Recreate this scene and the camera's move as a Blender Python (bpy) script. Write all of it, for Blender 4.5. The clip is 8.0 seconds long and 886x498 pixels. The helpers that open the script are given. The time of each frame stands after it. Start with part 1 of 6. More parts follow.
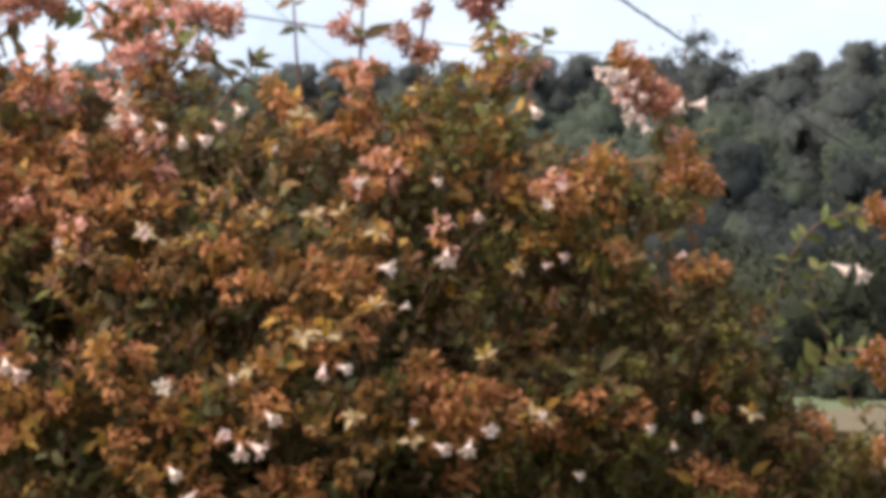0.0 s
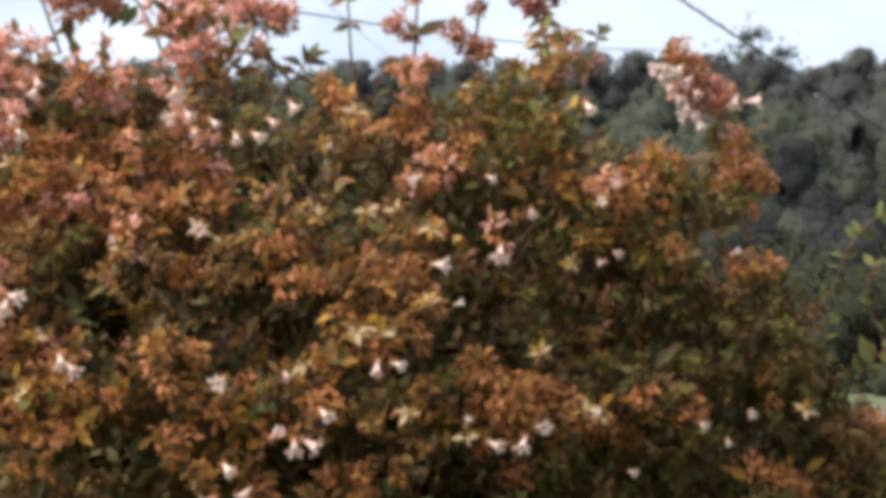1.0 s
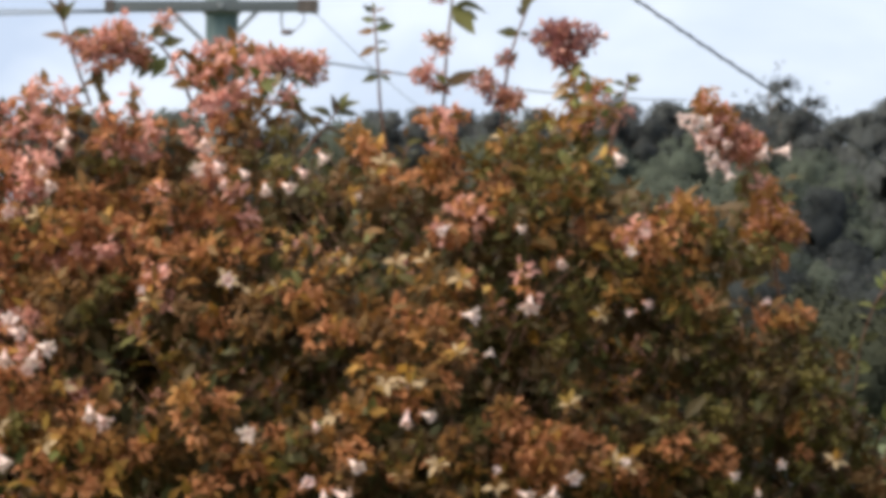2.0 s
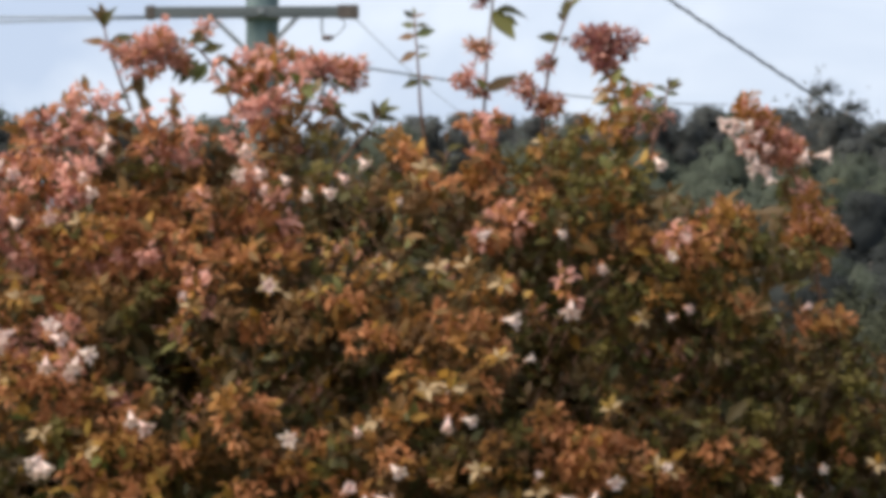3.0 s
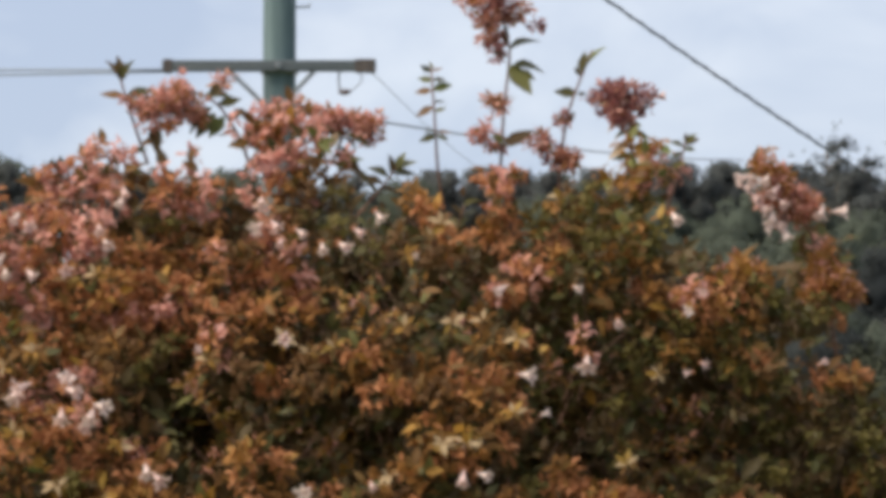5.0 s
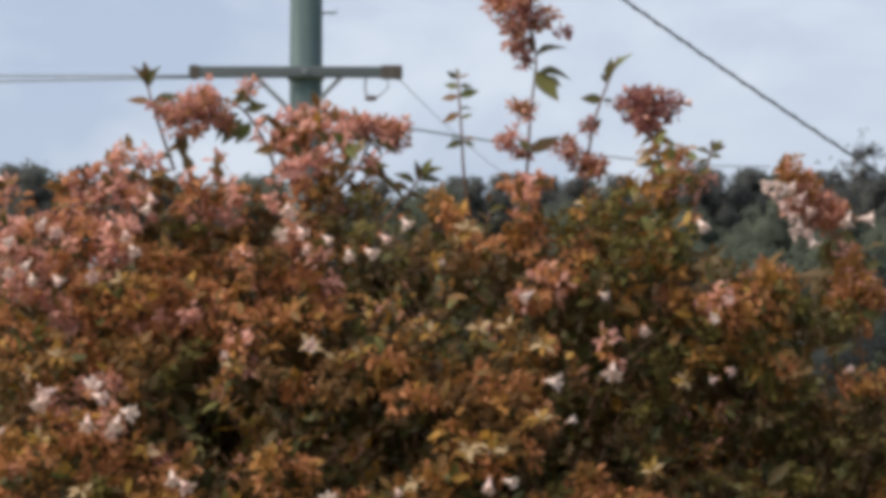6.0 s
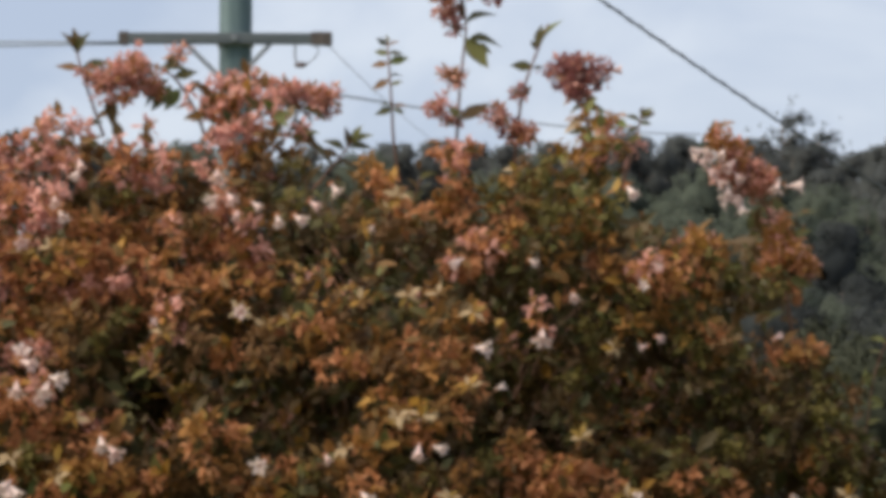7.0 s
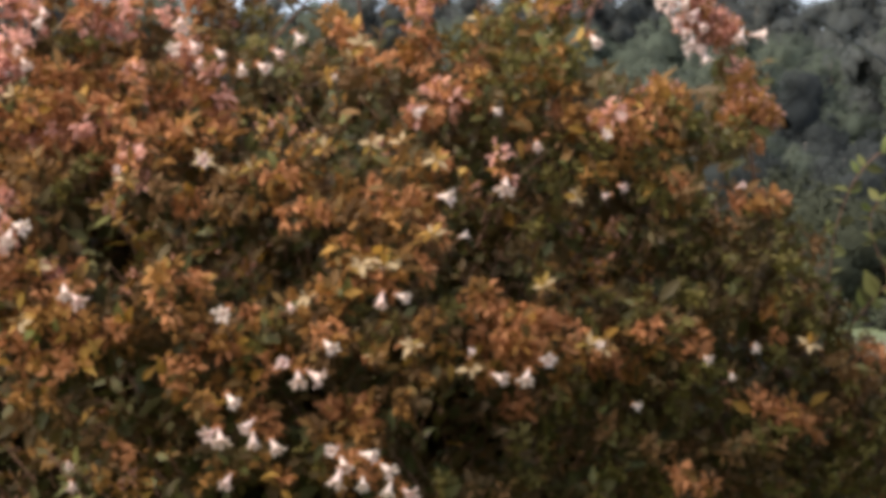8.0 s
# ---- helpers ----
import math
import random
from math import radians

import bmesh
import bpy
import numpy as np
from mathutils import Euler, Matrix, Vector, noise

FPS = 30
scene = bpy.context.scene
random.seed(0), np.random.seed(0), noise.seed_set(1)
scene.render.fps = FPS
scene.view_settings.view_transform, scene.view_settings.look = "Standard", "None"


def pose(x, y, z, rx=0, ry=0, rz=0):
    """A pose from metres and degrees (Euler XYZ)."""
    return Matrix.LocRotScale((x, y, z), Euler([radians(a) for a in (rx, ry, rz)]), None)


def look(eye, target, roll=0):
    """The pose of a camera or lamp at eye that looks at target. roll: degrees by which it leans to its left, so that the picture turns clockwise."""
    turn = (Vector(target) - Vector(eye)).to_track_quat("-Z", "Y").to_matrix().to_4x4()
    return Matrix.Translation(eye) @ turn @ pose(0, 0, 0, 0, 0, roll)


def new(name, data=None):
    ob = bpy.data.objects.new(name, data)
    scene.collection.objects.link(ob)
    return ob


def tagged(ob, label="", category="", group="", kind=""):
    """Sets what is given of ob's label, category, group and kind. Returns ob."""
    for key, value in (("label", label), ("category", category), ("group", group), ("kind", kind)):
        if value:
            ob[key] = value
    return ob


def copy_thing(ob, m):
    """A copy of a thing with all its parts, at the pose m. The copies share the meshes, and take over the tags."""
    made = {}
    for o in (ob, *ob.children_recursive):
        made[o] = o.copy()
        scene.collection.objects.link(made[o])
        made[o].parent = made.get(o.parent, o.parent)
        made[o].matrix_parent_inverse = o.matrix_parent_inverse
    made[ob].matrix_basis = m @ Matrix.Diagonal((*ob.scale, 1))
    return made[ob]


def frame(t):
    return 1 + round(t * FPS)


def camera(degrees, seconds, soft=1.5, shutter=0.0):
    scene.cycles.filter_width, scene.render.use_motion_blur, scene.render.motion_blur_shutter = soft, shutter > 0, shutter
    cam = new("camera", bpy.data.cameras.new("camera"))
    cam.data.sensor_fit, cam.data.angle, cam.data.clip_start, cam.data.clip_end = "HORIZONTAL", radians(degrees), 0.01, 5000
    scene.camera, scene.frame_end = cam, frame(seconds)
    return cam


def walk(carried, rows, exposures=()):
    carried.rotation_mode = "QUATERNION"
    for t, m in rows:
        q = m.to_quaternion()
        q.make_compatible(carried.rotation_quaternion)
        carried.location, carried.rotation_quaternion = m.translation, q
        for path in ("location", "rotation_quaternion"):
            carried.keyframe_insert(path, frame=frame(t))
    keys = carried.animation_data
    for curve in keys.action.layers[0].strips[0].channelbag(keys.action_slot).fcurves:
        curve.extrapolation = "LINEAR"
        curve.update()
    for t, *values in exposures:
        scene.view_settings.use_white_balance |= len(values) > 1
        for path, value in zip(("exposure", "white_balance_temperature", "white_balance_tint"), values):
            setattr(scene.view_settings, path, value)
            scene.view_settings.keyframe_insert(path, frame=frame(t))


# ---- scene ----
cam = camera(12.0, 8.0, soft=5.6)
EYE = (0.0, 0.0, 1.6)
# seconds, yaw, pitch, roll
ROWS = [
    (0.0, -2.005, 2.538, 0.160), (0.1, -2.343, 2.540, 0.150), (0.2, -2.205, 2.481, 0.140),
    (0.3, -2.433, 2.467, 0.130), (0.4, -2.713, 2.352, 0.130), (0.5, -2.263, 2.420, 0.120),
    (0.7, -1.640, 2.382, 0.130), (1.0, -1.267, 2.496, 0.140), (1.2, -0.995, 2.636, 0.120),
    (1.5, -0.573, 2.990, 0.110), (1.7, -0.872, 3.130, 0.160), (2.8, -0.635, 3.226, 0.243),
    (3.0, -0.304, 3.255, 0.275), (3.2, -0.235, 3.308, 0.320), (3.5, 0.295, 3.614, 0.276),
    (4.0, -0.148, 3.817, 0.092), (4.2, 0.010, 3.888, 0.085), (5.3, -0.124, 3.997, 0.020),
    (5.5, -0.011, 4.014, 0.005), (5.8, 0.255, 4.109, -0.060), (6.0, 0.247, 4.081, -0.100),
    (6.5, -0.013, 4.299, -0.066), (6.8, -0.639, 3.782, -0.060), (7.0, -0.710, 3.632, -0.089),
    (7.3, -0.930, 2.823, -0.190), (7.5, -1.277, 2.475, -0.232), (7.7, -1.493, 2.004, -0.200),
    (8.0, -1.215, 1.573, -0.187),
]
EXPOSURES = [(0.0, 0.89), (0.5, 0.89), (1.0, 0.85), (1.7, 0.73), (3.5, 0.52), (5.5, 0.34), (6.5, 0.25), (7.2, 0.37), (8.0, 0.86)]
walk(cam, [(t, pose(*EYE, 90 + pitch, roll, yaw)) for t, yaw, pitch, roll in ROWS], EXPOSURES)

# ---- world and sun ----
SUN_FROM = Vector((-0.58, -0.16, 0.80)).normalized()
world = bpy.data.worlds.new("evening_sky")
scene.world = world
world.use_nodes = True
wn, wl = world.node_tree.nodes, world.node_tree.links
wn.clear()
sky = wn.new("ShaderNodeTexSky")
sky.sky_type = "NISHITA"
sky.sun_disc = False
sky.sun_elevation = math.asin(SUN_FROM.z)
sky.sun_rotation = math.atan2(SUN_FROM.x, SUN_FROM.y)
sky.dust_density = 0.7
coord = wn.new("ShaderNodeTexCoord")
stretch = wn.new("ShaderNodeMapping")
stretch.inputs["Scale"].default_value = (7.0, 7.0, 15.0)
stretch.inputs["Location"].default_value = (3.3, 1.3, 0.25)
stretch.inputs["Rotation"].default_value = (0.0, radians(-14), 0.0)
clouds = wn.new("ShaderNodeTexNoise")
clouds.inputs["Scale"].default_value = 1.6
clouds.inputs["Detail"].default_value = 5.0
clouds.inputs["Roughness"].default_value = 0.5
clouds.inputs["Distortion"].default_value = 0.4
ramp = wn.new("ShaderNodeValToRGB")
ramp.color_ramp.elements[0].position, ramp.color_ramp.elements[1].position = 0.40, 0.62
ramp.color_ramp.elements[0].color, ramp.color_ramp.elements[1].color = (4.1, 4.7, 6.1, 1), (6.2, 6.6, 7.5, 1)
veil = wn.new("ShaderNodeMixRGB")
veil.inputs["Fac"].default_value = 0.78
back = wn.new("ShaderNodeBackground")
back.inputs["Strength"].default_value = 0.10
wout = wn.new("ShaderNodeOutputWorld")
wl.new(coord.outputs["Generated"], stretch.inputs["Vector"])
wl.new(stretch.outputs["Vector"], clouds.inputs["Vector"])
wl.new(clouds.outputs["Fac"], ramp.inputs["Fac"])
wl.new(ramp.outputs["Color"], veil.inputs["Color2"])
wl.new(sky.outputs["Color"], veil.inputs["Color1"])
wl.new(veil.outputs["Color"], back.inputs["Color"])
wl.new(back.outputs["Background"], wout.inputs["Surface"])

sun_data = bpy.data.lights.new("sun", "SUN")
sun_data.energy, sun_data.angle, sun_data.color = 5.0, radians(60), (1.0, 0.915, 0.75)
sun = new("sun", sun_data)
sun.matrix_world = look(SUN_FROM * 50, (0, 0, 0))


# ---- materials ----
def material(name):
    mat = bpy.data.materials.new(name)
    mat.use_nodes = True
    nodes, links = mat.node_tree.nodes, mat.node_tree.links
    return mat, nodes, links, nodes["Principled BSDF"]


def stops(node, colours):
    ramp_data = node.color_ramp
    while len(ramp_data.elements) < len(colours):
        ramp_data.elements.new(0.5)
    for i, c in enumerate(colours):
        ramp_data.elements[i].position = i / (len(colours) - 1)
        ramp_data.elements[i].color = (*c, 1)


def foliage(name, colours, rough=0.5, through_light=0.3, grain=70.0, gloss=0.2, alike=0.55):
    """Leaf tissue: the leaves of one bough are alike in tint and each differs a little, with blotches, a fine relief and some light passing through."""
    mat, nodes, links, bsdf = material(name)
    geo, info = nodes.new("ShaderNodeNewGeometry"), nodes.new("ShaderNodeObjectInfo")
    own = nodes.new("ShaderNodeMath")
    own.operation = "MULTIPLY"
    own.inputs[1].default_value = 1.0 - alike
    links.new(geo.outputs["Random Per Island"], own.inputs[0])
    shared = nodes.new("ShaderNodeMath")
    shared.operation = "MULTIPLY_ADD"
    shared.inputs[1].default_value = alike
    links.new(info.outputs["Random"], shared.inputs[0])
    links.new(own.outputs[0], shared.inputs[2])
    tint = nodes.new("ShaderNodeValToRGB")
    stops(tint, colours)
    links.new(shared.outputs[0], tint.inputs["Fac"])
    where = nodes.new("ShaderNodeTexCoord")
    blotch = nodes.new("ShaderNodeTexNoise")
    blotch.inputs["Scale"].default_value = grain
    blotch.inputs["Detail"].default_value = 3.0
    links.new(where.outputs["Object"], blotch.inputs["Vector"])
    worn = nodes.new("ShaderNodeHueSaturation")
    links.new(tint.outputs["Color"], worn.inputs["Color"])
    spread = nodes.new("ShaderNodeMapRange")
    spread.inputs["To Min"].default_value, spread.inputs["To Max"].default_value = 0.65, 1.35
    links.new(blotch.outputs["Fac"], spread.inputs["Value"])
    links.new(spread.outputs["Result"], worn.inputs["Value"])
    links.new(worn.outputs["Color"], bsdf.inputs["Base Color"])
    bsdf.inputs["Roughness"].default_value, bsdf.inputs["Specular IOR Level"].default_value = rough, gloss
    bump = nodes.new("ShaderNodeBump")
    bump.inputs["Strength"].default_value, bump.inputs["Distance"].default_value = 0.25, 0.002
    links.new(blotch.outputs["Fac"], bump.inputs["Height"])
    links.new(bump.outputs["Normal"], bsdf.inputs["Normal"])
    glow = nodes.new("ShaderNodeBsdfTranslucent")
    links.new(worn.outputs["Color"], glow.inputs["Color"])
    mix = nodes.new("ShaderNodeMixShader")
    mix.inputs["Fac"].default_value = through_light
    links.new(bsdf.outputs["BSDF"], mix.inputs[1])
    links.new(glow.outputs["BSDF"], mix.inputs[2])
    links.new(mix.outputs["Shader"], nodes["Material Output"].inputs["Surface"])
    return mat


def surface(name, colours, scale, rough=0.8, relief=0.4, depth=0.01, squeeze=(1, 1, 1), metal=0.0):
    """A solid surface with coarse patches, fine grain and relief."""
    mat, nodes, links, bsdf = material(name)
    where, fit = nodes.new("ShaderNodeTexCoord"), nodes.new("ShaderNodeMapping")
    fit.inputs["Scale"].default_value = squeeze
    links.new(where.outputs["Object"], fit.inputs["Vector"])
    coarse, fine = nodes.new("ShaderNodeTexNoise"), nodes.new("ShaderNodeTexNoise")
    coarse.inputs["Scale"].default_value, fine.inputs["Scale"].default_value = scale, scale * 9
    coarse.inputs["Detail"].default_value = fine.inputs["Detail"].default_value = 5.0
    both = nodes.new("ShaderNodeMath")
    both.operation = "MULTIPLY_ADD"
    both.inputs[1].default_value = 0.35
    for n in (coarse, fine):
        links.new(fit.outputs["Vector"], n.inputs["Vector"])
    half = nodes.new("ShaderNodeMath")
    half.operation = "MULTIPLY"
    half.inputs[1].default_value = 0.72
    links.new(coarse.outputs["Fac"], half.inputs[0])
    links.new(fine.outputs["Fac"], both.inputs[0])
    links.new(half.outputs[0], both.inputs[2])
    tint = nodes.new("ShaderNodeValToRGB")
    stops(tint, colours)
    wide = nodes.new("ShaderNodeMapRange")
    wide.inputs["From Min"].default_value, wide.inputs["From Max"].default_value = 0.32, 0.74
    links.new(both.outputs[0], wide.inputs["Value"])
    links.new(wide.outputs["Result"], tint.inputs["Fac"])
    links.new(tint.outputs["Color"], bsdf.inputs["Base Color"])
    bsdf.inputs["Roughness"].default_value, bsdf.inputs["Metallic"].default_value = rough, metal
    bump = nodes.new("ShaderNodeBump")
    bump.inputs["Strength"].default_value, bump.inputs["Distance"].default_value = relief, depth
    links.new(fine.outputs["Fac"], bump.inputs["Height"])
    links.new(bump.outputs["Normal"], bsdf.inputs["Normal"])
    return mat


BRONZE = foliage("bronze_leaf", [(0.09, 0.045, 0.014), (0.14, 0.069, 0.02), (0.19, 0.094, 0.027), (0.14, 0.083, 0.023), (0.25, 0.133, 0.042)])
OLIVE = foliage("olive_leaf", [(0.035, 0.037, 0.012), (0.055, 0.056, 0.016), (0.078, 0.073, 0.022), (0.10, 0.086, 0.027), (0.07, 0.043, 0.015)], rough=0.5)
GOLD = foliage("golden_leaf", [(0.23, 0.111, 0.021), (0.31, 0.156, 0.03), (0.39, 0.206, 0.042), (0.27, 0.167, 0.032), (0.47, 0.28, 0.078)])
FRESH = foliage("fresh_leaf", [(0.085, 0.11, 0.03), (0.13, 0.15, 0.042), (0.19, 0.18, 0.06), (0.11, 0.105, 0.035)], rough=0.42)
PINK = foliage("pink_sepal", [(0.46, 0.185, 0.145), (0.57, 0.265, 0.215), (0.67, 0.36, 0.305), (0.50, 0.22, 0.14), (0.76, 0.50, 0.45)], rough=0.6, through_light=0.35)
COPPER = foliage("copper_sepal", [(0.22, 0.099, 0.027), (0.29, 0.133, 0.036), (0.37, 0.173, 0.05), (0.26, 0.136, 0.036)], rough=0.6, through_light=0.35)
CORAL = foliage("coral_sepal", [(0.28, 0.104, 0.044), (0.38, 0.152, 0.064), (0.48, 0.206, 0.094), (0.42, 0.172, 0.066), (0.58, 0.29, 0.155)], rough=0.6, through_light=0.35)
# Copper heads in a darker russet, which holds the shade of hollows and low boughs.
RUSSET = foliage("russet_shaded_sepal", [(0.085, 0.043, 0.017), (0.12, 0.06, 0.023), (0.16, 0.08, 0.031), (0.125, 0.072, 0.024)], rough=0.6, through_light=0.35)
CREAM = foliage("cream_leaf", [(0.44, 0.29, 0.15), (0.55, 0.40, 0.24), (0.48, 0.33, 0.18)], through_light=0.35)
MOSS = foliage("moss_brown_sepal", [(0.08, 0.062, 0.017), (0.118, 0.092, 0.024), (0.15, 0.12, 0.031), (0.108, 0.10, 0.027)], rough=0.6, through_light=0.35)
# Dull brown leaves; inside and low on the bush this dark tone carries shade.
UMBER = foliage("dull_shaded_leaf", [(0.05, 0.03, 0.012), (0.075, 0.045, 0.017), (0.10, 0.058, 0.021), (0.07, 0.054, 0.018), (0.13, 0.074, 0.027)])
WINE = foliage("wine_sepal", [(0.20, 0.07, 0.07), (0.28, 0.105, 0.10), (0.36, 0.15, 0.14), (0.24, 0.10, 0.085)], rough=0.6, through_light=0.3)
PETAL = foliage("white_petal", [(0.74, 0.54, 0.50), (0.78, 0.63, 0.58), (0.72, 0.49, 0.46)], rough=0.55, through_light=0.3, grain=200.0)
TWIG = surface("red_brown_bark", [(0.08, 0.035, 0.02), (0.17, 0.08, 0.05), (0.24, 0.13, 0.09)], 60, 0.75, 0.5, 0.001)
BARK = surface("tree_bark", [(0.07, 0.055, 0.045), (0.16, 0.13, 0.11), (0.26, 0.23, 0.2)], 1.4, 0.9, 0.6, 0.03, (1, 1, 0.25))
TIMBER = surface("weathered_pole_timber", [(0.068, 0.105, 0.112), (0.110, 0.158, 0.166), (0.165, 0.218, 0.224)], 2.6, 0.85, 0.5, 0.008, (6, 6, 0.35))
ARM = surface("crossarm_timber", [(0.065, 0.078, 0.09), (0.10, 0.115, 0.125), (0.155, 0.165, 0.17)], 3.0, 0.85, 0.5, 0.006, (0.4, 6, 6))
STEEL = surface("galvanised_steel", [(0.16, 0.17, 0.18), (0.26, 0.27, 0.28), (0.34, 0.35, 0.36)], 14, 0.5, 0.2, 0.002, metal=0.7)
RUST = surface("rusty_strap", [(0.055, 0.046, 0.043), (0.09, 0.072, 0.065), (0.13, 0.105, 0.092)], 18, 0.85, 0.4, 0.003)
CERAMIC = surface("brown_ceramic", [(0.06, 0.03, 0.02), (0.10, 0.05, 0.035)], 10, 0.25, 0.1, 0.001)
RUBBER = surface("cable_sheath", [(0.04, 0.043, 0.047), (0.06, 0.064, 0.07), (0.085, 0.09, 0.095)], 20, 0.7, 0.4, 0.003)
WIRE = surface("dull_wire", [(0.10, 0.11, 0.12), (0.17, 0.18, 0.19)], 10, 0.55, 0.2, 0.001, metal=0.5)
# Hill leaves, lifted and greyed so that the colour itself holds the distance haze.
WOODS = foliage("hazy_hill_leaf", [(0.082, 0.088, 0.092), (0.091, 0.098, 0.100), (0.099, 0.106, 0.104), (0.096, 0.093, 0.095)], 0.95, 0.5, 1.5, 0.05, 0.3)
WOODS_GREEN = foliage("hazy_slope_leaf", [(0.084, 0.098, 0.082), (0.093, 0.109, 0.089), (0.102, 0.118, 0.094), (0.095, 0.103, 0.086)], 0.95, 0.5, 1.5, 0.05, 0.3)
# Darker copy of the woods' leaf, painting the shade at the hill's foot.
WOODS_SHADED = foliage("shaded_wood_leaf", [(0.045, 0.050, 0.053), (0.054, 0.060, 0.062), (0.062, 0.068, 0.067)], 0.95, 0.5, 1.5, 0.05, 0.3)
WOODS_LIGHT = foliage("pale_tree_leaf", [(0.038, 0.042, 0.029), (0.047, 0.052, 0.035), (0.058, 0.063, 0.041)], 0.85, 0.25, 1.5, 0.15)


def ground_material():
    mat, nodes, links, bsdf = material("grassland")
    where = nodes.new("ShaderNodeTexCoord")
    patch, fine, edge = (nodes.new("ShaderNodeTexNoise") for _ in range(3))
    for n, s in ((patch, 0.09), (fine, 6.0), (edge, 0.05)):
        n.inputs["Scale"].default_value, n.inputs["Detail"].default_value = s, 5.0
        links.new(where.outputs["Object"], n.inputs["Vector"])
    streak = nodes.new("ShaderNodeMapping")
    streak.inputs["Scale"].default_value = (0.25, 2.2, 1.0)
    links.new(where.outputs["Object"], streak.inputs["Vector"])
    links.new(streak.outputs["Vector"], patch.inputs["Vector"])
    parts = nodes.new("ShaderNodeSeparateXYZ")
    links.new(where.outputs["Object"], parts.inputs["Vector"])
    wander = nodes.new("ShaderNodeMath")
    wander.operation = "MULTIPLY_ADD"
    wander.inputs[1].default_value = 10.0
    links.new(edge.outputs["Fac"], wander.inputs[0])
    links.new(parts.outputs["Y"], wander.inputs[2])
    band = nodes.new("ShaderNodeValToRGB")
    band.color_ramp.elements[0].position, band.color_ramp.elements[1].position = 0.24, 0.27
    band.color_ramp.elements[0].color, band.color_ramp.elements[1].color = (0, 0, 0, 1), (1, 1, 1, 1)
    for at, value in ((0.455, 1), (0.475, 0)):
        e = band.color_ramp.elements.new(at)
        e.color = (value, value, value, 1)
    scale_y = nodes.new("ShaderNodeMath")
    scale_y.operation = "DIVIDE"
    scale_y.inputs[1].default_value = 250.0
    links.new(wander.outputs[0], scale_y.inputs[0])
    links.new(scale_y.outputs[0], band.inputs["Fac"])
    green, dry = nodes.new("ShaderNodeValToRGB"), nodes.new("ShaderNodeValToRGB")
    stops(green, [(0.04, 0.055, 0.02), (0.065, 0.08, 0.03), (0.10, 0.105, 0.045)])
    stops(dry, [(0.060, 0.041, 0.017), (0.086, 0.060, 0.026), (0.115, 0.082, 0.038)])
    blend = nodes.new("ShaderNodeMath")
    blend.operation = "MULTIPLY_ADD"
    blend.inputs[1].default_value = 0.5
    halved = nodes.new("ShaderNodeMath")
    halved.operation = "MULTIPLY"
    halved.inputs[1].default_value = 0.5
    links.new(patch.outputs["Fac"], blend.inputs[0])
    links.new(fine.outputs["Fac"], halved.inputs[0])
    links.new(halved.outputs[0], blend.inputs[2])
    mix = nodes.new("ShaderNodeMixRGB")
    for n, slot in ((green, "Color1"), (dry, "Color2")):
        links.new(blend.outputs[0], n.inputs["Fac"])
        links.new(n.outputs["Color"], mix.inputs[slot])
    links.new(band.outputs["Color"], mix.inputs["Fac"])
    links.new(mix.outputs["Color"], bsdf.inputs["Base Color"])
    bsdf.inputs["Roughness"].default_value = 0.95
    bump = nodes.new("ShaderNodeBump")
    bump.inputs["Strength"].default_value, bump.inputs["Distance"].default_value = 0.6, 0.05
    links.new(fine.outputs["Fac"], bump.inputs["Height"])
    links.new(bump.outputs["Normal"], bsdf.inputs["Normal"])
    return mat


# ---- mesh helpers ----


def unit(v):
    v = np.asarray(v, float)
    return v / (math.sqrt(v[0] * v[0] + v[1] * v[1] + v[2] * v[2]) + 1e-9)


def cross(a, b):
    return np.array((a[1] * b[2] - a[2] * b[1], a[2] * b[0] - a[0] * b[2], a[0] * b[1] - a[1] * b[0]))


def blade(widths, fold, curl):
    """A leaf one long lying along x: stations of half width, folded along the midrib and curled down to the tip."""
    n = len(widths)
    verts, faces = [], []
    for i, w in enumerate(widths):
        t = i / (n - 1)
        drop = -curl * t * t
        verts += [(t, w, drop + fold * w), (t, 0.0, drop), (t, -w, drop + fold * w)]
    for i in range(n - 1):
        a = 3 * i
        faces += [(a, a + 3, a + 4, a + 1), (a + 1, a + 4, a + 5, a + 2)]
    return np.array(verts), faces


def prism(sides=4):
    """A thin tapering twig one long lying along x, one across."""
    verts = [(x, r * math.cos(k * math.tau / sides), r * math.sin(k * math.tau / sides)) for x, r in ((0, 1.0), (1, 0.6)) for k in range(sides)]
    faces = [(k, (k + 1) % sides, sides + (k + 1) % sides, sides + k) for k in range(sides)]
    faces.append(tuple(range(sides, 2 * sides)))
    return np.array(verts), faces


def spray_of_leaflets():
    """Seven small leaf tips pointing all ways, within a ball one across."""
    q = np.random.default_rng(3)
    verts, faces = [], []
    for k in range(7):
        a = q.normal(0, 1, 3)
        a = a / np.linalg.norm(a)
        foot, side = a * q.uniform(0.1, 0.4) + q.normal(0, 0.12, 3), unit(cross(a, q.normal(0, 1, 3))) * 0.26
        verts += [foot + side, foot - side, foot + a * 0.55]
        faces.append((3 * k, 3 * k + 1, 3 * k + 2))
    return np.array(verts), faces


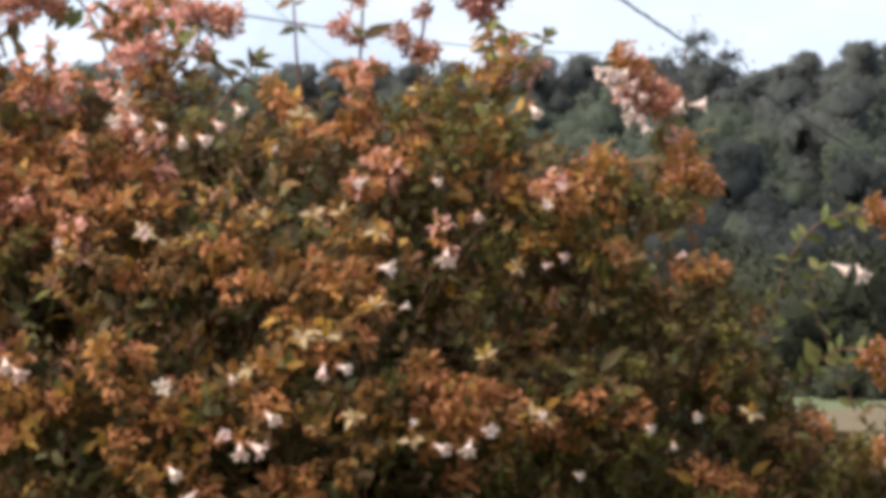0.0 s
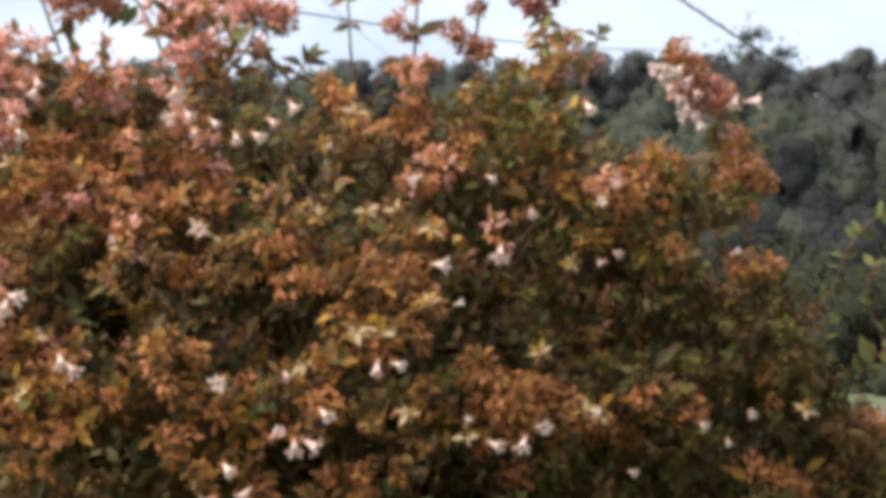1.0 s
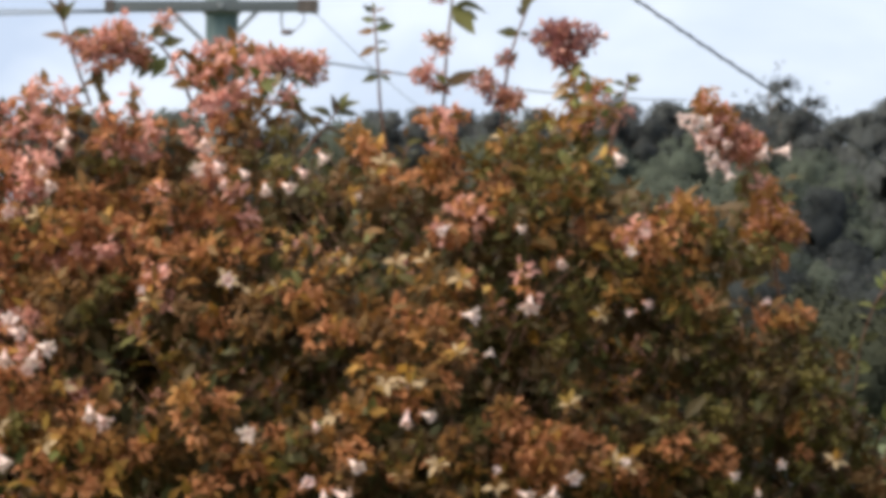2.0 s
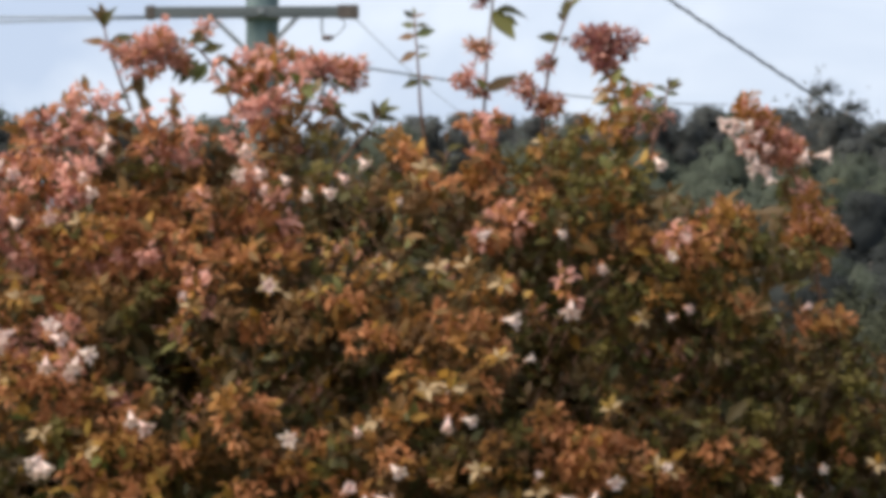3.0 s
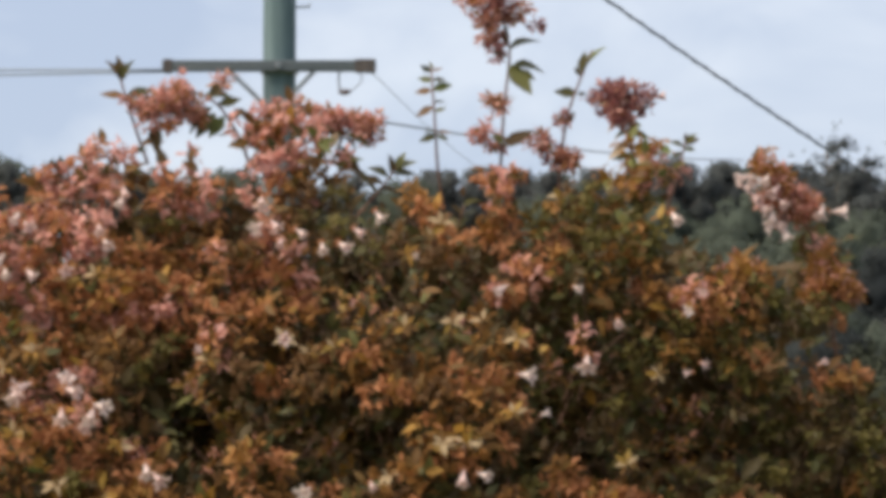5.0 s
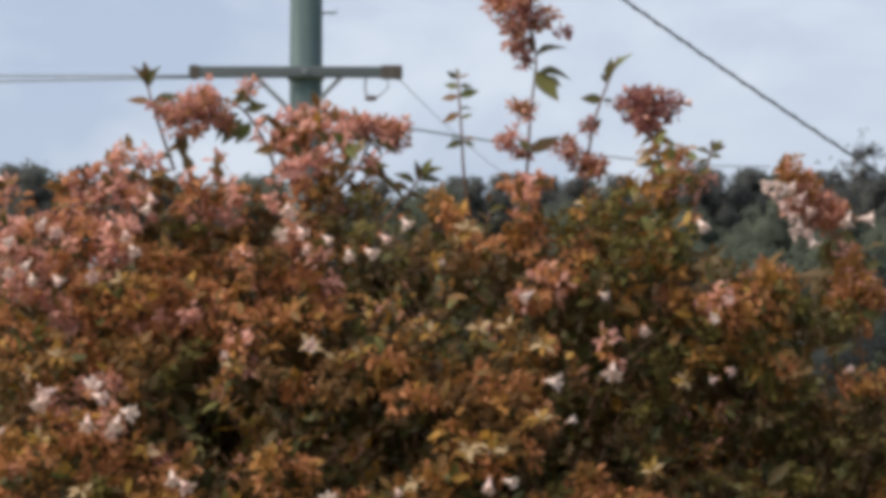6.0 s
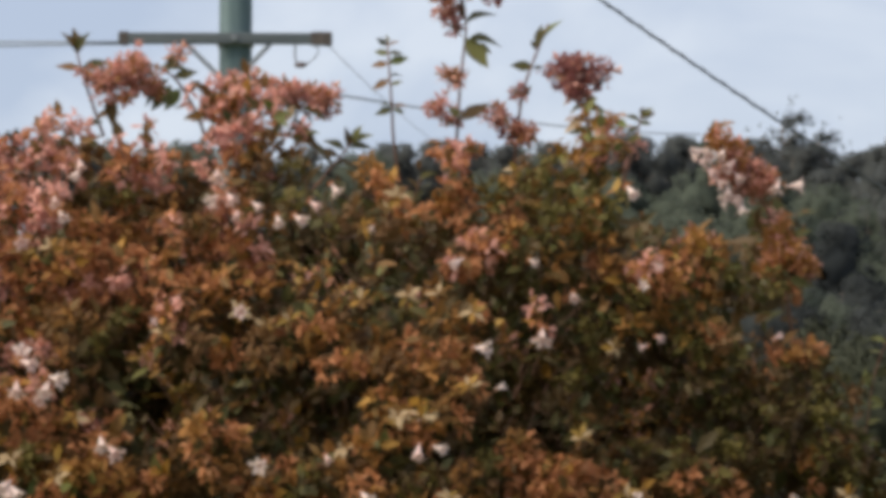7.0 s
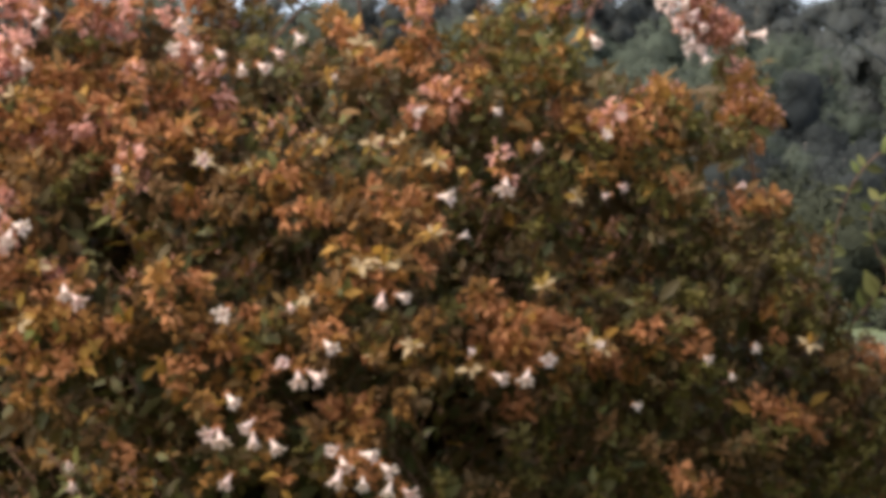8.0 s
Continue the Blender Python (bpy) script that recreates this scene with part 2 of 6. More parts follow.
def leafy_mass(seed):
    """A dense lobe of a far crown, about one in radius, heaved and pitted all over."""
    bm = bmesh.new()
    bmesh.ops.create_icosphere(bm, subdivisions=1, radius=1.0)
    for v in bm.verts:
        p = v.co * 1.7 + Vector((seed * 3.1, 0, 0))
        v.co *= 1.0 + 0.2 * noise.noise(p) + 0.12 * noise.noise(p * 2.7)
    bm.verts.index_update()
    verts, faces = np.array([v.co[:] for v in bm.verts]), [tuple(v.index for v in f.verts) for f in bm.faces]
    bm.free()
    return verts, faces


SHAPES = {
    "mass_round": leafy_mass(1), "mass_broad": leafy_mass(2), "mass_ragged": leafy_mass(3),
    "leaf": blade((0.02, 0.15, 0.235, 0.20, 0.11, 0.0), 0.45, 0.18),
    "leaf_flat": blade((0.02, 0.17, 0.25, 0.20, 0.10, 0.0), 0.15, 0.05),
    "leaf_curled": blade((0.02, 0.14, 0.21, 0.18, 0.09, 0.0), 0.7, 0.42),
    "sepal": blade((0.07, 0.25, 0.09), 0.35, 0.2),
    "clump": spray_of_leaflets(),
    "twig": prism(),
}
LEAF_SHAPES = ("leaf", "leaf_flat", "leaf_curled")


def placing(base, along, normal, length, width=None):
    """The matrix that lays a shape with its foot at base, pointing along, its face to normal."""
    x = unit(along)
    y = unit(cross(normal, x))
    z = cross(x, y)
    w = length if width is None else width
    m = np.eye(4)
    m[:3, 0], m[:3, 1], m[:3, 2], m[:3, 3] = x * length, y * w, z * w, base
    return m


class Heap:
    """Gathers many placed shapes and makes one mesh of them."""

    def __init__(self):
        self.items = {}

    def put(self, shape, mat, m):
        self.items.setdefault((shape, mat.name), []).append(m)

    def mesh(self, name):
        verts, loops, starts, totals, slots, mats, base, count = [], [], [], [], [], [], 0, 0
        for (shape, matname), ms in self.items.items():
            v, faces = SHAPES[shape]
            ms = np.array(ms)
            placed = np.einsum("nij,vj->nvi", ms[:, :3, :3], v) + ms[:, None, :3, 3]
            verts.append(placed.reshape(-1, 3))
            flat = np.array([i for f in faces for i in f])
            sizes = np.array([len(f) for f in faces])
            k = len(ms)
            loops.append((flat[None, :] + base + (np.arange(k) * len(v))[:, None]).ravel())
            totals.append(np.tile(sizes, k))
            if matname not in mats:
                mats.append(matname)
            slots.append(np.full(k * len(faces), mats.index(matname)))
            base += k * len(v)
        verts, loops, totals, slots = (np.concatenate(a) for a in (verts, loops, totals, slots))
        me = bpy.data.meshes.new(name)
        me.vertices.add(len(verts))
        me.vertices.foreach_set("co", verts.astype(np.float32).ravel())
        me.loops.add(len(loops))
        me.loops.foreach_set("vertex_index", loops.astype(np.int32))
        me.polygons.add(len(totals))
        me.polygons.foreach_set("loop_start", np.concatenate([[0], np.cumsum(totals)[:-1]]).astype(np.int32))
        me.polygons.foreach_set("loop_total", totals.astype(np.int32))
        me.polygons.foreach_set("use_smooth", np.ones(len(totals), bool))
        for matname in mats:
            me.materials.append(bpy.data.materials[matname])
        me.polygons.foreach_set("material_index", slots.astype(np.int32))
        me.update(calc_edges=True)
        me.validate()
        return me


def tube(bm, points, radii, sides=8, closed=True):
    """A round tapering tube through the points."""
    pts = [Vector(p) for p in points]
    rings, side = [], None
    for i, p in enumerate(pts):
        d = (pts[min(i + 1, len(pts) - 1)] - pts[max(i - 1, 0)]).normalized()
        if side is None:
            side = d.orthogonal().normalized()
        side = (side - d * side.dot(d)).normalized()
        other = d.cross(side)
        r = radii[i] if len(radii) > 1 else radii[0]
        rings.append([bm.verts.new(p + (side * math.cos(k * math.tau / sides) + other * math.sin(k * math.tau / sides)) * r) for k in range(sides)])
    for a, b in zip(rings, rings[1:]):
        for k in range(sides):
            bm.faces.new((a[k], a[(k + 1) % sides], b[(k + 1) % sides], b[k])).smooth = True
    if closed:
        bm.faces.new(rings[0][::-1])
        bm.faces.new(rings[-1])
    return bm


def box(bm, centre, size, turn=None, bevel=0.0):
    m = Matrix.Translation(centre) @ (turn or Matrix()) @ Matrix.Diagonal((*size, 1))
    made = bmesh.ops.create_cube(bm, size=1, matrix=m)
    if bevel:
        edges = list({e for v in made["verts"] for e in v.link_edges})
        bmesh.ops.bevel(bm, geom=edges, offset=bevel, segments=2, affect="EDGES", profile=0.5)
    return bm


def part(name, bm, mat, parent, label=""):
    me = bpy.data.meshes.new(name)
    bmesh.ops.recalc_face_normals(bm, faces=bm.faces)
    bm.to_mesh(me)
    bm.free()
    me.materials.append(mat)
    ob = new(name, me)
    ob.parent = parent
    return tagged(ob, label)


def smooth_line(points, steps=6):
    """More points along a smooth curve through the given ones."""
    p = [Vector(q) for q in points]
    out = []
    for i in range(len(p) - 1):
        a, b, c, d = p[max(i - 1, 0)], p[i], p[i + 1], p[min(i + 2, len(p) - 1)]
        for k in range(steps):
            t = k / steps
            out.append(0.5 * (2 * b + (c - a) * t + (2 * a - 5 * b + 4 * c - d) * t * t + (3 * b - a - 3 * c + d) * t ** 3))
    out.append(p[-1])
    return out


# ---- ground ----
def land(x, y):
    """The height of the ground: a dip before the pole, a meadow, then a wooded hill."""
    d = math.hypot(x * 0.35, y) if y > 0 else 0.35 * abs(x)
    knots = ((0, 0.0), (7, 0.0), (25, -1.3), (45, -1.5), (62, 0.6), (70, 1.37), (112, 2.3), (130, 2.85), (160, 4.6), (250, 13.0), (390, 28.5), (470, 26.0), (900, 10.0), (3000, 0.0))
    h = 0.0
    for (a, za), (b, zb) in zip(knots, knots[1:]):
        if a <= d <= b:
            s = (d - a) / (b - a)
            h = za + (zb - za) * s
            break
    if d > 140:
        h += min(1.0, (d - 140) / 120) * 2.2 * noise.noise(Vector((x * 0.012, y * 0.012, 0.3)))
    return h


def build_ground():
    xs = sorted({s * v for s in (1, -1) for v in (0, 2, 4, 7, 11, 16, 22, 30, 38, 48, 60, 75, 95, 120, 150, 190, 240, 300, 400, 600, 1000, 1800, 3000)})
    ys = [-3000, -1200, -500, -200, -80, -30, -10, 0, 3, 7, 11, 16, 20, 25, 30, 35, 40, 45, 50, 55, 60, 65, 70, 78, 86, 95, 104, 112, 120, 130, 140, 150,
          160, 180, 200, 225, 250, 275, 300, 330, 360, 390, 420, 470, 550, 700, 900, 1400, 2200, 3000]
    bm = bmesh.new()
    grid = [[bm.verts.new((x, y, land(x, y))) for x in xs] for y in ys]
    for r0, r1 in zip(grid, grid[1:]):
        for i in range(len(xs) - 1):
            bm.faces.new((r0[i], r0[i + 1], r1[i + 1], r1[i])).smooth = True
    return tagged(part("ground", bm, ground_material(), None), "green grass with a strip of dry tan meadow", "ground", kind="structure")


build_ground()


# ---- hill trees ----
def soften(me, centres):
    """Turn the leaflets of a far crown to the outside and shade them as the rounded masses that they make up."""
    me.calc_loop_triangles()
    co = np.empty(len(me.vertices) * 3, np.float32)
    me.vertices.foreach_get("co", co)
    co = co.reshape(-1, 3)
    near = np.empty_like(co)
    for k in range(0, len(co), 4000):
        piece = co[k:k + 4000]
        near[k:k + 4000] = centres[((piece[:, None, :] - centres[None]) ** 2).sum(2).argmin(1)]
    middle = centres.mean(0)
    out = (co - near) / (np.linalg.norm(co - near, axis=1)[:, None] + 1e-6) + (co - middle) / (np.linalg.norm(co - middle, axis=1)[:, None] + 1e-6) + np.array((0, 0, 0.5))
    out /= np.linalg.norm(out, axis=1)[:, None] + 1e-6
    flips = [p for p in me.polygons if np.dot(p.normal, out[p.vertices[0]]) < 0]
    for p in flips:
        p.flip()
    me.update()
    me.normals_split_custom_set_from_vertices(out.tolist())


def tree(name, height, spread, clumps, leaf, seed, low=0.25, size=0.45, lacy=False):
    """A tree: tapered trunk with limbs, and a crown of many leaf clumps round the limb ends."""
    r = np.random.default_rng(seed)
    root = new(name)
    bm = bmesh.new()
    lean = r.normal(0, 0.04, 2)
    top = np.array([lean[0] * height, lean[1] * height, height * 0.8])
    tube(bm, smooth_line([(0, 0, -0.6), top * 0.35 + [r.normal(0, 0.1), 0, 0], top * 0.7, top], 3), list(np.linspace(height * 0.028, height * 0.006, 10)), 7)
    ends = []
    for k in range(11):
        h = low + (0.95 - low) * (k + r.random()) / 11
        a = k * 2.4 + r.random()
        foot = top * (h * 0.85)
        reach = spread * (0.35 + 0.65 * math.sin(math.pi * min(1, (h - low) / (1 - low) * 0.75 + 0.25))) * r.uniform(0.6, 1.05)
        end = foot + np.array([math.cos(a) * reach, math.sin(a) * reach, height * r.uniform(0.08, 0.2)])
        mid = (foot + end) / 2 - [0, 0, height * 0.02]
        tube(bm, [foot, mid, end], [height * 0.012, height * 0.008, height * 0.003], 5)
        ends += [end, (mid + end) / 2, end + r.normal(0, spread * 0.22, 3)]
    ends.append(top + [0, 0, height * 0.1])
    part("trunk", bm, BARK, root)
    heap = Heap()
    masses = [(e, spread * r.uniform(0.36, 0.52)) for e in ends[::2]]
    if not lacy:
        for k, (e, reach) in enumerate(masses):
            turn = unit(r.normal(0, 1, 3))
            heap.put(("mass_round", "mass_broad", "mass_ragged")[k % 3], leaf, placing(e, turn, r.normal(0, 1, 3), reach * 0.7, reach * 0.6))
    for _ in range(clumps):
        e, reach = masses[r.integers(len(masses))]
        out = unit(r.normal(0, 1, 3) + [0, 0, 0.25])
        p = e + out * reach * (abs(r.normal(0, 0.6)) if lacy else r.uniform(0.55, 1.1))
        heap.put("clump", leaf, placing(p, unit(out + r.normal(0, 0.8, 3)), unit(r.normal(0, 1, 3) + [0, 0, 0.8]), size * r.uniform(0.6, 1.3)))
    me = heap.mesh("crown")
    soften(me, np.array([m[0] for m in masses]))
    crown = new("crown", me)
    crown.parent = root
    return root


def skyline(x, y):
    """How high the wooded ridge stands against the sky on the bearing of (x, y), as a slope from the eye."""
    bearing = x / y
    knots = ((-0.1592, 0.0918), (-0.0974, 0.0913), (-0.0852, 0.0888), (-0.0113, 0.0881), (0.0156, 0.0895), (0.0425, 0.0881), (0.0559, 0.0895), (0.0627, 0.0918), (0.0734, 0.0918), (0.0828, 0.0902), (0.1097, 0.0881), (0.1178, 0.0895), (0.1259, 0.0922), (0.1353, 0.0942), (0.1501, 0.0936), (0.2038, 0.0929))
    for (a, sa), (b, sb) in zip(knots, knots[1:]):
        if a <= bearing <= b:
            return sa + (sb - sa) * (bearing - a) / (b - a)
    return 0.09


def build_woods():
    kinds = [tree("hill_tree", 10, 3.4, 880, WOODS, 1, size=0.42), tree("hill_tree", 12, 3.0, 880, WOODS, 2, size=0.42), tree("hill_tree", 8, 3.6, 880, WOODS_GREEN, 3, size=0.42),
             tree("hill_tree", 9, 3.2, 880, WOODS_GREEN, 4, size=0.42),
             tree("hill_tree", 9, 3.5, 1000, WOODS_SHADED, 6, size=0.4)]
    lacy = tree("hill_tree", 13, 3.4, 900, WOODS, 5, low=0.45, size=0.42, lacy=True)
    labels = ("dark slate-green tree in the hillside woods", "tall dark slate-green tree on the wooded hillside", "broad dull green tree on the wooded hill slope",
              "rounded dull green tree among the dark hillside woods", "dark tree in the shady foot of the woods")
    for k, lab in zip(kinds, labels):
        tagged(k, lab, "tree", "trees on the hill")
    tagged(lacy, "thin lacy-crowned tree standing above the ridge", "tree", "trees on the hill")
    r = np.random.default_rng(12)
    first = [True] * 5
    tall = (10, 12, 8, 9, 9)
    for y in (148, 157, 168, 178, 190, 210, 235, 262, 292, 322, 350, 376, 388, 398):
        x = -0.125 * y - 6 if y > 380 else 0.030 * y
        while x < 0.17 * y + 6:
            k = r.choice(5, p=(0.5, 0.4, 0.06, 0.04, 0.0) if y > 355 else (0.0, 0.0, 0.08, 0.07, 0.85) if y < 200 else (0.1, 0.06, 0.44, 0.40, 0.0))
            px, py = x + r.normal(0, 1.2), y + r.normal(0, 4)
            s = r.uniform(0.75, 1.1) * (0.65 if y < 180 else 1.0)
            room = EYE[2] + skyline(px, py) * py - land(px, py)
            s = min(s, room / tall[k] * r.uniform(0.9, 1.03)) if y < 370 else room / tall[k] * r.uniform(1.03, 1.15)
            m = pose(px, py, land(px, py) - 0.3, 0, 0, r.uniform(0, 360)) @ Matrix.Diagonal((s, s, s, 1))
            if first[k]:
                kinds[k].matrix_basis, first[k] = m, False
            else:
                made = copy_thing(kinds[k], m)
                made.scale = (s, s, s)
            x += r.uniform(4.2, 6.8) * (0.8 + y / 900) * (0.7 if y > 370 or y < 185 else 1.0)
    spots = ((37.21, 396, 0.98), (40.17, 399, 0.86), (-40.56, 396, 0.85))
    for i, (x, y, s) in enumerate(spots):
        m = pose(x, y, land(x, y) - 0.3, 0, 0, 70 * i) @ Matrix.Diagonal((s, s, s, 1))
        if i == 0:
            lacy.matrix_basis = m
        else:
            copy_thing(lacy, m).scale = (s, s, s)


build_woods()


def shrub(x, y, height, spread, clumps, label, seed):
    ob = tree("meadow_tree", height, spread, clumps // 2, WOODS_LIGHT, seed, low=0.08, size=0.26)
    ob.matrix_basis = pose(x, y, land(x, y) - 0.2)
    return tagged(ob, label, "tree", "trees at the meadow's edge")


shrub(15.72, 128, 4.6, 2.6, 5200, "round grey-green tree at the edge of the meadow", 21)
shrub(19.87, 134, 4.4, 2.4, 4200, "round grey-green tree beside the meadow", 22)
shrub(16.13, 122, 1.3, 1.1, 1500, "low pale grey-green shrub at the meadow", 23)
shrub(13.30, 133, 4.0, 2.4, 4200, "low rounded tree under the hill", 24)


# ---- utility pole ----
def build_pole():
    x, y, z = -1.563, 42.000, 6.348
    foot = land(x, y)
    root = tagged(new("utility_pole"), "grey-green weathered timber power pole with a crossarm", "pole")
    root.matrix_basis = pose(x, y, foot)
    h = z - foot
    bm = bmesh.new()
    n = 24
    tube(bm, [(0, 0, -0.8 + (h + 3.5) * k / n) for k in range(n + 1)], [0.2 - 0.045 * k / n + 0.002 * math.sin(k * 1.7) for k in range(n + 1)], 20)
    shaft = part("shaft", bm, TIMBER, root)
    bm = bmesh.new()
    box(bm, (-0.095, -0.21, h), (2.13, 0.10, 0.108), None, 0.008)
    arm = part("crossarm", bm, ARM, root, "grey timber crossarm")
    for px, w in ((-1.102, 0.09), (0.862, 0.20)):
        bm = bmesh.new()
        box(bm, (px, -0.21, h), (w, 0.116, 0.131), None, 0.006)
        part("end_strap", bm, RUST, arm, "rusty brown metal strap")
    for foot_x, head_x in ((-0.10, -0.50), (0.0, 0.37)):
        bm = bmesh.new()
        a, b = Vector((head_x, -0.275, h - 0.04)), Vector((foot_x, -0.20, h - 0.43))
        box(bm, (a + b) / 2, ((a - b).length, 0.012, 0.045), Matrix.Rotation(math.atan2(a.z - b.z, a.x - b.x), 4, (0, -1, 0)), 0.003)
        part("brace", bm, STEEL, root, "flat steel brace")
    for zz, out in ((h + 0.62, 0.2), (h - 0.75, 0.2), (h + 1.2, -0.2)):
        bm = bmesh.new()
        tube(bm, [(0, 0, zz), (out + math.copysign(0.1, out), 0, zz), (out + math.copysign(0.105, out), 0, zz + 0.035)], [0.011], 6)
        part("step_bolt", bm, STEEL, root, "thin steel step bolt")
    bm = bmesh.new()
    box(bm, (0, -0.27, h), (0.06, 0.02, 0.06), None, 0.004)
    tube(bm, [(0, -0.29, h), (0, -0.26, h)], [0.014], 6)
    part("bolt", bm, STEEL, root)
    bm = bmesh.new()
    tube(bm, [(0, 0, h - 0.06), (0, 0, h - 0.035)], [0.188], 20)
    part("band", bm, STEEL, root, "steel band")
    for px in (0.64,):
        hook = bmesh.new()
        arc = [(px - 0.035, -0.21, h - 0.05), (px - 0.04, -0.21, h - 0.17), (px - 0.02, -0.21, h - 0.24), (px + 0.03, -0.21, h - 0.26), (px + 0.085, -0.21, h - 0.245)]
        tube(hook, smooth_line(arc, 4), [0.010], 6)
        hanger = part("wire_hanger", hook, STEEL, root, "hooked wire hanging under the crossarm")
        bm = bmesh.new()
        tube(bm, [(px - 0.03, -0.21, h - 0.275), (px - 0.03, -0.21, h - 0.262), (px + 0.04, -0.21, h - 0.262), (px + 0.08, -0.21, h - 0.255)], [0.02, 0.026, 0.03, 0.012], 8)
        part("insulator", bm, CERAMIC, hanger, "brown ceramic insulator")
        bm = bmesh.new()
        tube(bm, smooth_line([(px + 0.16, -0.21, h - 0.05), (px + 0.19, -0.21, h - 0.14), (px + 0.12, -0.21, h - 0.22), (px + 0.085, -0.21, h - 0.245)], 4), [0.006], 5)
        part("tail_wire", bm, WIRE, hanger)
    for px in (-1.10, 0.93):
        bm = bmesh.new()
        tube(bm, [(px, -0.21, h + s) for s in (-0.075, -0.06, -0.06, -0.03)], [0.02, 0.035, 0.03, 0.03], 10)
        part("insulator", bm, CERAMIC, root, "brown ceramic insulator")
    return root


build_pole()


def strand(name, a, b, sag, radius, mat, label, twist=0):
    """A wire between two places with its sag; twist lays that many turns of a second strand round the first."""
    a, b = Vector(a), Vector(b)
    pts = [a.lerp(b, k / 60) - Vector((0, 0, 4 * sag * (k / 60) * (1 - k / 60))) for k in range(61)]
    bm = bmesh.new()
    tube(bm, pts, [radius], 8)
    if twist:
        n = twist * 6
        spiral = []
        for k in range(n + 1):
            t = k / n
            q = a.lerp(b, t) - Vector((0, 0, 4 * sag * t * (1 - t)))
            w = k * math.tau / 6
            spiral.append(q + Vector((0, math.cos(w), math.sin(w))) * radius * 1.1)
        tube(bm, spiral, [radius * 0.75], 5)
    return tagged(part(name, bm, mat, None), label, "cable")


strand("service_cable", (-1.634, 42.000, 9.526), (13.780, 60.000, 2.520), 0.5, 0.0145, RUBBER, "thick dark twisted service cable running down from the pole", 60)
strand("overhead_wire", (-2.711, 41.800, 6.310), (-38.993, 58.000, 8.558), 0.12, 0.009, WIRE, "thin grey power wire tied to the crossarm")
strand("overhead_wire", (-2.711, 41.800, 6.293), (-36.271, 54.000, 7.419), 0.12, 0.009, WIRE, "thin grey power wire beside its twin")
strand("overhead_wire", (-1.494, 42.000, 5.973), (7.055, 96.000, 10.345), 0.15, 0.012, WIRE, "thin wire running from the pole to the hill")
strand("overhead_wire", (-0.621, 41.800, 6.275), (2.736, 90.000, 8.865), 0.35, 0.0045, WIRE, "thin slack wire leaving the crossarm's end")

# ---- flowering shrub ----
bush = tagged(new("abelia_bush"), "flowering abelia bush with bronze leaves, copper sepals and white flowers", "bush")
bush.matrix_basis = pose(0, 0, 0)
LEAF_MESH = {}


def single_leaf(parent, mat, m, shape="leaf"):
    """One leaf as an object of its own."""
    key = (shape, mat.name)
    if key not in LEAF_MESH:
        heap = Heap()
        heap.put(shape, mat, np.eye(4))
        LEAF_MESH[key] = heap.mesh("leaf")
    ob = new("leaf", LEAF_MESH[key])
    ob.parent = parent
    ob.matrix_basis = Matrix(m.tolist())
    return ob


STYLES = {
    # leaf materials and their shares, sepal materials, sepals per tip, leaf length
    "p": ((BRONZE, GOLD, OLIVE), (0.5, 0.38, 0.12), (PINK, PINK, PINK, COPPER), 26, 0.023),
    "b": ((BRONZE, OLIVE, GOLD), (0.55, 0.27, 0.18), (COPPER, COPPER, COPPER, PINK), 15, 0.024),
    "g": ((OLIVE, FRESH, BRONZE), (0.6, 0.2, 0.2), (COPPER,), 7, 0.025),
    "y": ((GOLD, BRONZE, FRESH, OLIVE), (0.45, 0.3, 0.12, 0.13), (COPPER, COPPER, PINK), 14, 0.026),
    # d: inner shoots, their colours darkened to stand in for shade
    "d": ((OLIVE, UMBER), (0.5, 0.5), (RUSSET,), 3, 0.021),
    "n": ((OLIVE, UMBER, FRESH), (0.5, 0.4, 0.1), (COPPER,), 0, 0.034),
    "w": ((BRONZE, GOLD), (0.6, 0.4), (WINE, WINE, WINE, PINK), 30, 0.016),
}
HEAD = np.array([0.0, -0.62, 0.62])


def puff(heap, centre, up, count, mats, r, size=0.0086, spread=0.0085):
    """A tuft of sepals standing out round a flower stalk's end."""
    for _ in range(count):
        out = unit(r.normal(0, 1, 3) + up * 0.55)
        p = centre + out * r.uniform(0.1, 1.0) * spread
        heap.put("sepal", mats[r.integers(len(mats))], placing(p, unit(out + r.normal(0, 0.35, 3)), r.normal(0, 1, 3), size * r.uniform(0.7, 1.25)))


